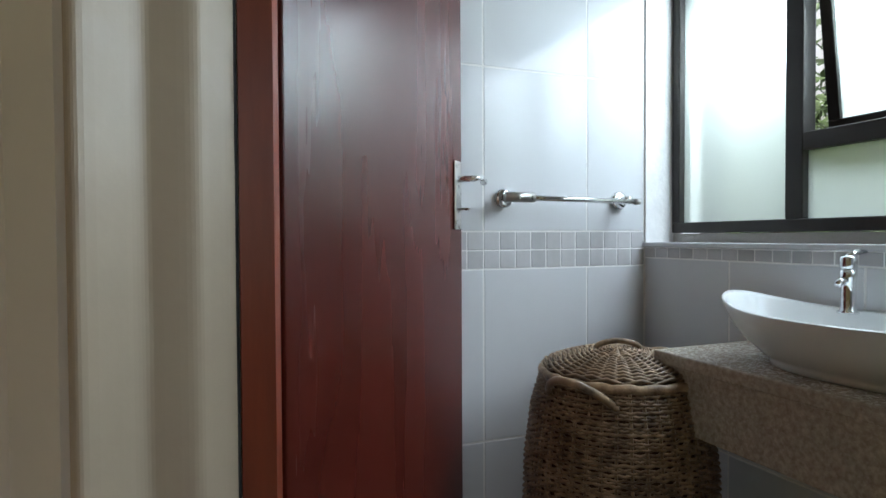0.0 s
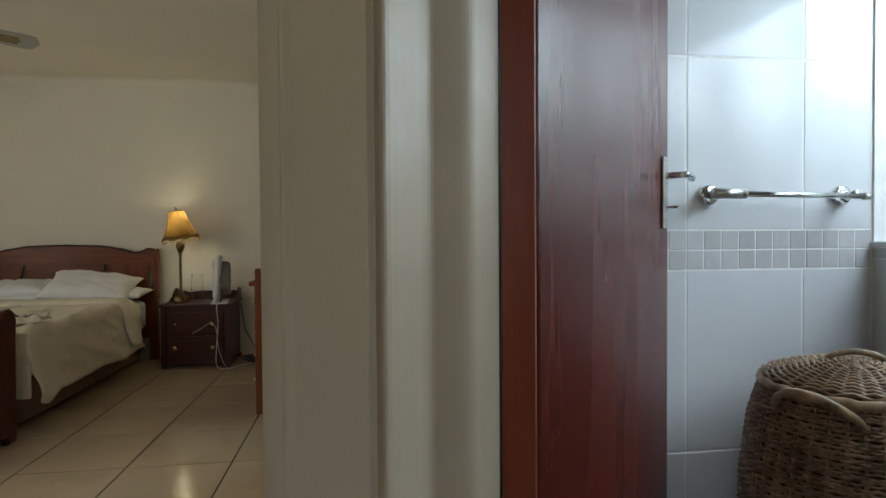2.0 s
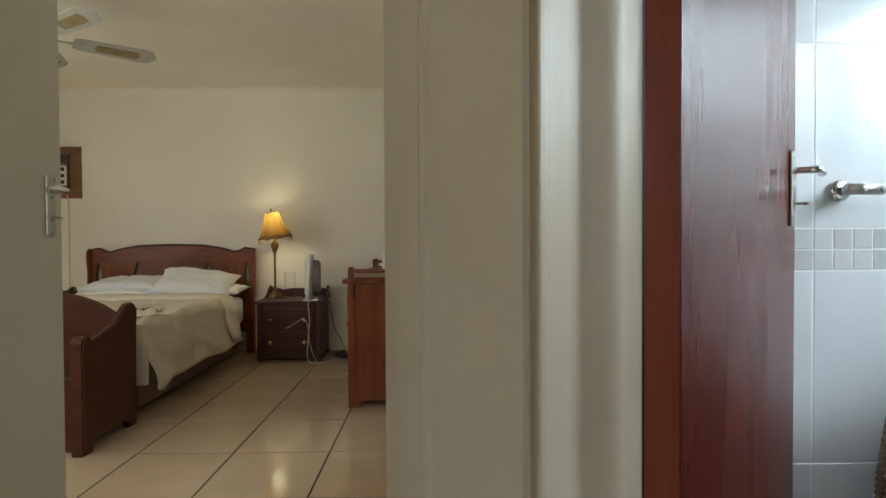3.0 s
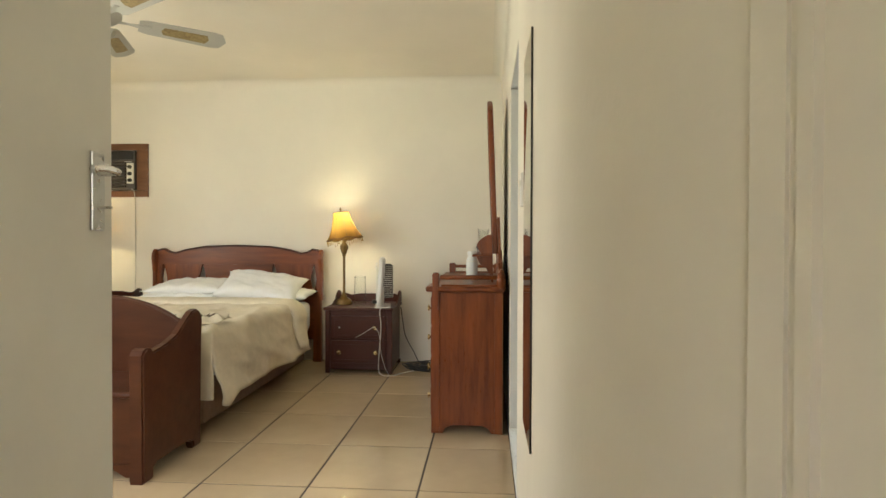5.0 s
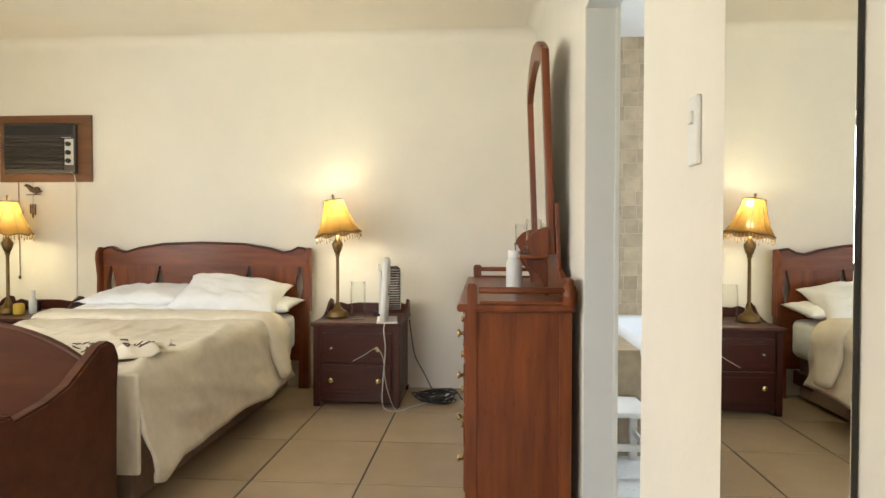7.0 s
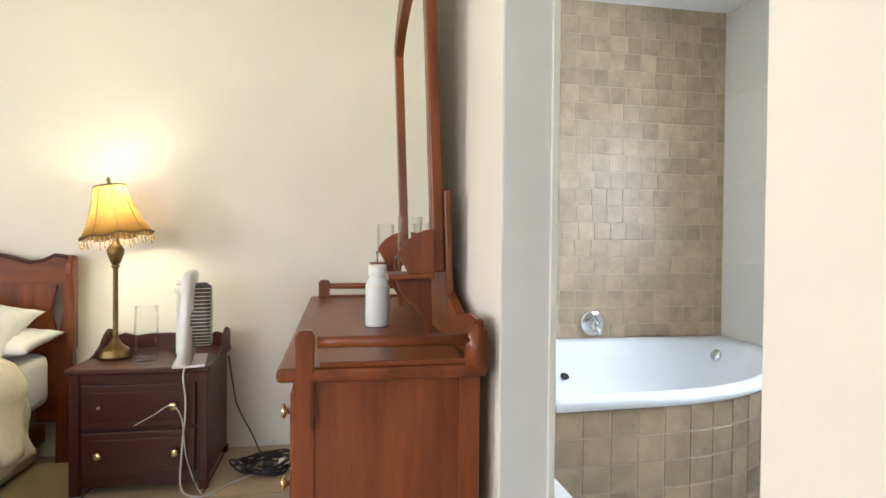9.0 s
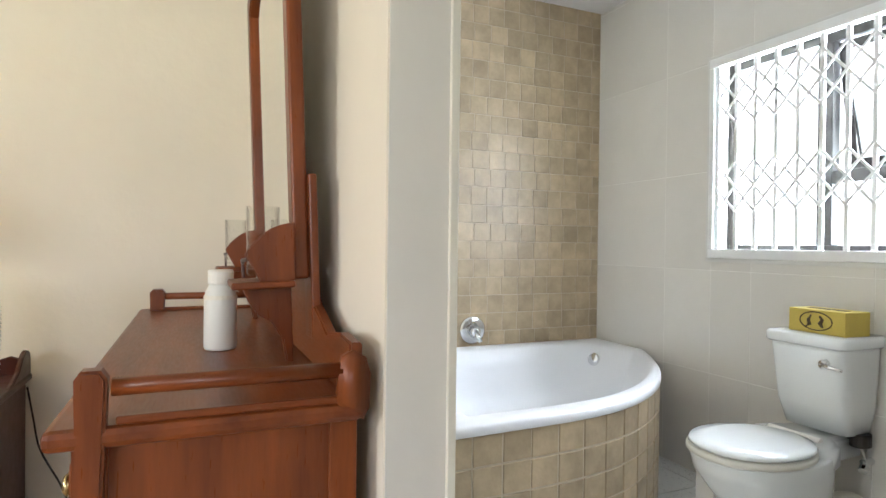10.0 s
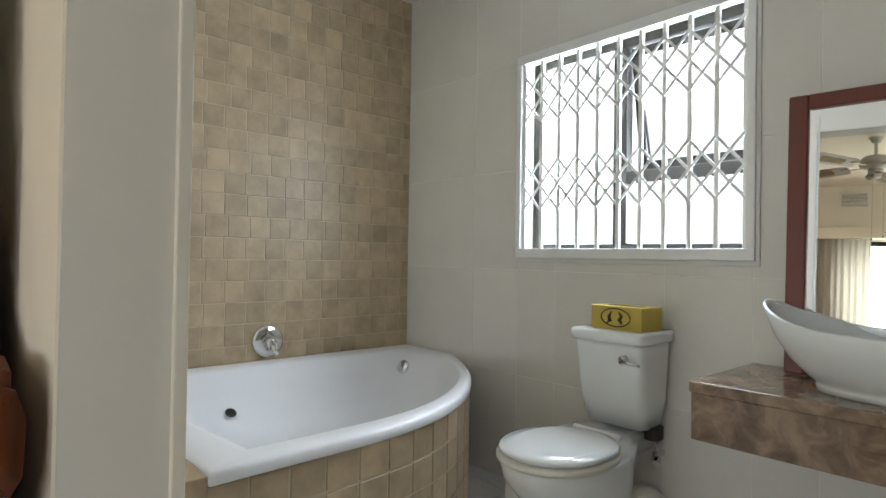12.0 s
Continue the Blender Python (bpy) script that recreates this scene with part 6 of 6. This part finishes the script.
def tiles_rect(parent, name, me_size, mat, plane, us, vs, at, jitter=0.0, thick=0.010, gap=0.004, skip=None, bevel=0.0012):
    """Tiles between the joints us and vs on a plane ('x', 'y' or 'z') at a place, each an object; alike sizes share a mesh."""
    for u0, u1 in zip(us, us[1:]):
        for v0, v1 in zip(vs, vs[1:]):
            if skip and skip((u0 + u1) / 2, (v0 + v1) / 2):
                continue
            su, sv = round(u1 - u0 - gap, 4), round(v1 - v0 - gap, 4)
            if su < 0.004 or sv < 0.004:
                continue
            key = (name, su, sv, thick, plane, mat.name)
            if key not in cut:
                size = {"x": (thick, su, sv), "y": (su, thick, sv), "z": (su, sv, thick)}[plane]
                cut[key] = shared_box(name, *size, bevel, mat)
            cu, cv = (u0 + u1) / 2, (v0 + v1) / 2
            o_ = rnd.uniform(-1, 1) * jitter
            loc = {"x": (at + o_, cu, cv), "y": (cu, at + o_, cv), "z": (cu, cv, at + o_)}[plane]
            tl = [rnd.uniform(-1, 1) * jitter * 250 for _ in range(3)]
            piece(name, cut[key], pose(*loc, *(tl if jitter else (0, 0, 0))), parent)


def joints(a, b, first, pitch):
    """Joint places between a and b, of which one lies at first."""
    k = math.ceil((a - first) / pitch + 0.02)
    out = [a]
    while first + k * pitch < b - 0.01:
        out.append(first + k * pitch)
        k += 1
    return out + [b]


tiles_rect(floor_ob, "tile", None, M["floor_tile"], "z", joints(XL, XR + 0.001, -0.775, FXP), joints(-0.05, YB - 0.001, 2.015, FYP), -0.006, 0.0004, 0.012, 0.009)
tiles_rect(floor_ob, "tile", None, M["floor_tile"], "z", joints(-1.62, 0.05, -0.775, FXP), joints(-2.3, -0.05, 2.015, FYP), -0.006, 0.0004, 0.012, 0.009)
tiles_rect(bpy.data.objects["floor_ensuite"], "tile", None, M["bath_floor"], "z", joints(XE, XW, 0.2, 0.40), joints(1.4, YM, 3.3, 0.40), ZF - 0.004, 0.0003, 0.008, 0.005)
tiles_rect(bpy.data.objects["floor_bathroom"], "tile", None, M["bath_floor"], "z", joints(0.165, BX, 0.5, 0.33), joints(-1.3, TW, 0.1, 0.33), -0.004, 0.0003, 0.008, 0.005)
# greige tiles of the en-suite window wall
zs_ = [0.05, 0.522, 0.985, 1.43, 1.918, 2.40]
for nm, y0, y1, z0, z1 in (("wall_ensuite_window_1", 0.9, EY0, 0.05, 2.42), ("wall_ensuite_window_2", EY1, YM + 0.0, 0.05, 2.42), ("wall_ensuite_window_3", EY0, EY1, 0.05, EZ0 - 0.001), ("wall_ensuite_window_4", EY0, EY1, EZ1 + 0.001, 2.42)):
    zz = [z0] + [z for z in zs_ if z0 + 0.01 < z < z1 - 0.01] + [z1]
    inner = [y for y in (0.67, 1.15, 1.63, 2.11, 2.59, 3.07, 3.55, 4.03) if y0 + 0.01 < y < y1 - 0.01]
    tiles_rect(bpy.data.objects[nm], "tile", None, M["wall_tile"], "x", [y0] + inner + [y1], zz, XW + 0.0058, 0.0, 0.010, 0.0032)
# pale tiles and the mosaic band of the small bathroom
tw_ = bpy.data.objects["wall_towel"]
tiles_rect(tw_, "tile", None, M["wall_tile_blue"], "y", joints(0.165, BX, 0.702, 0.338), [0.0, 0.055, 0.522, 1.002], TW + 0.0063, 0.0, 0.010, 0.005)
tiles_rect(tw_, "tile", None, M["wall_tile_blue"], "y", joints(0.165, BX, 0.702, 0.338), [1.106, 1.560, 2.03, 2.50], TW + 0.0063, 0.0, 0.010, 0.005)
tiles_rect(tw_, "mosaic_tile", None, M["band"], "y", joints(0.165, BX, 0.702, 0.0497), [1.002, 1.054, 1.106], TW + 0.006, 0.0004, 0.010, 0.0032)
bw_ = bpy.data.objects["wall_bathroom_window_2"]
tiles_rect(bw_, "tile", None, M["wall_tile_blue"], "x", joints(WY0, TW, 0.176, 0.338), [0.0, 0.055, 0.522, 1.026], BX + 0.0063, 0.0, 0.010, 0.005)
tiles_rect(bw_, "mosaic_tile", None, M["band"], "x", joints(WY0, TW, 0.20, 0.0497), [1.026, 1.057], BX + 0.006, 0.0004, 0.010, 0.0032)
# travertine mosaic over the bath
mw_ = bpy.data.objects["wall_mosaic"]
MP = 0.0945
cols = joints(XE, XW, 0.589, MP)
rows_ = [1.107 + (i - 6) * MP for i in range(0, 16)]
upper = [rows_[-1] + i * MP for i in range(0, 6)]
for parent_, levels_ in ((mw_, rows_), (bpy.data.objects["wall_mosaic_upper"], upper)):
    for za, zb in zip(levels_, levels_[1:]):
        shift_ = rnd.choice((-0.010, -0.004, 0.0, 0.006, 0.012))
        uneven = [cols[0]] + [c + shift_ + rnd.choice((-0.004, -0.002, 0.0, 0.002, 0.004)) for c in cols[1:-1]] + [cols[-1]]
        tiles_rect(parent_, "mosaic_tile", None, M["mosaic"], "y", uneven, [za, zb], YM + 0.0025, 0.0009, 0.008, 0.0034)
# tiles on the curved bath front
fine = [(0.005 + 1.484 * i / 600, bath_front(0.005 + 1.484 * i / 600)) for i in range(601)]
lens_ = [0.0]
for a_, b_ in zip(fine, fine[1:]):
    lens_.append(lens_[-1] + math.hypot(b_[0] - a_[0], b_[1] - a_[1]))
me_ = shared_box("mosaic_tile", 0.098, 0.010, 0.089, 0.0014, M["mosaic"])
n_ = int(lens_[-1] / 0.1035)
for k in range(n_):
    s_ = (k + 0.5) * 0.1035
    i = min(range(600), key=lambda q: abs(lens_[q] - s_))
    (xa, ya), (xb, yb) = fine[max(i - 6, 0)], fine[min(i + 6, 600)]
    ang = math.degrees(math.atan2(yb - ya, xb - xa))
    for j in range(5):
        z = 0.528 - 0.0475 - j * 0.0955
        piece("mosaic_tile", me_, pose(fine[i][0], fine[i][1] + 0.012, z, rnd.uniform(-0.5, 0.5), 0, ang + rnd.uniform(-0.5, 0.5)), bath_panel)
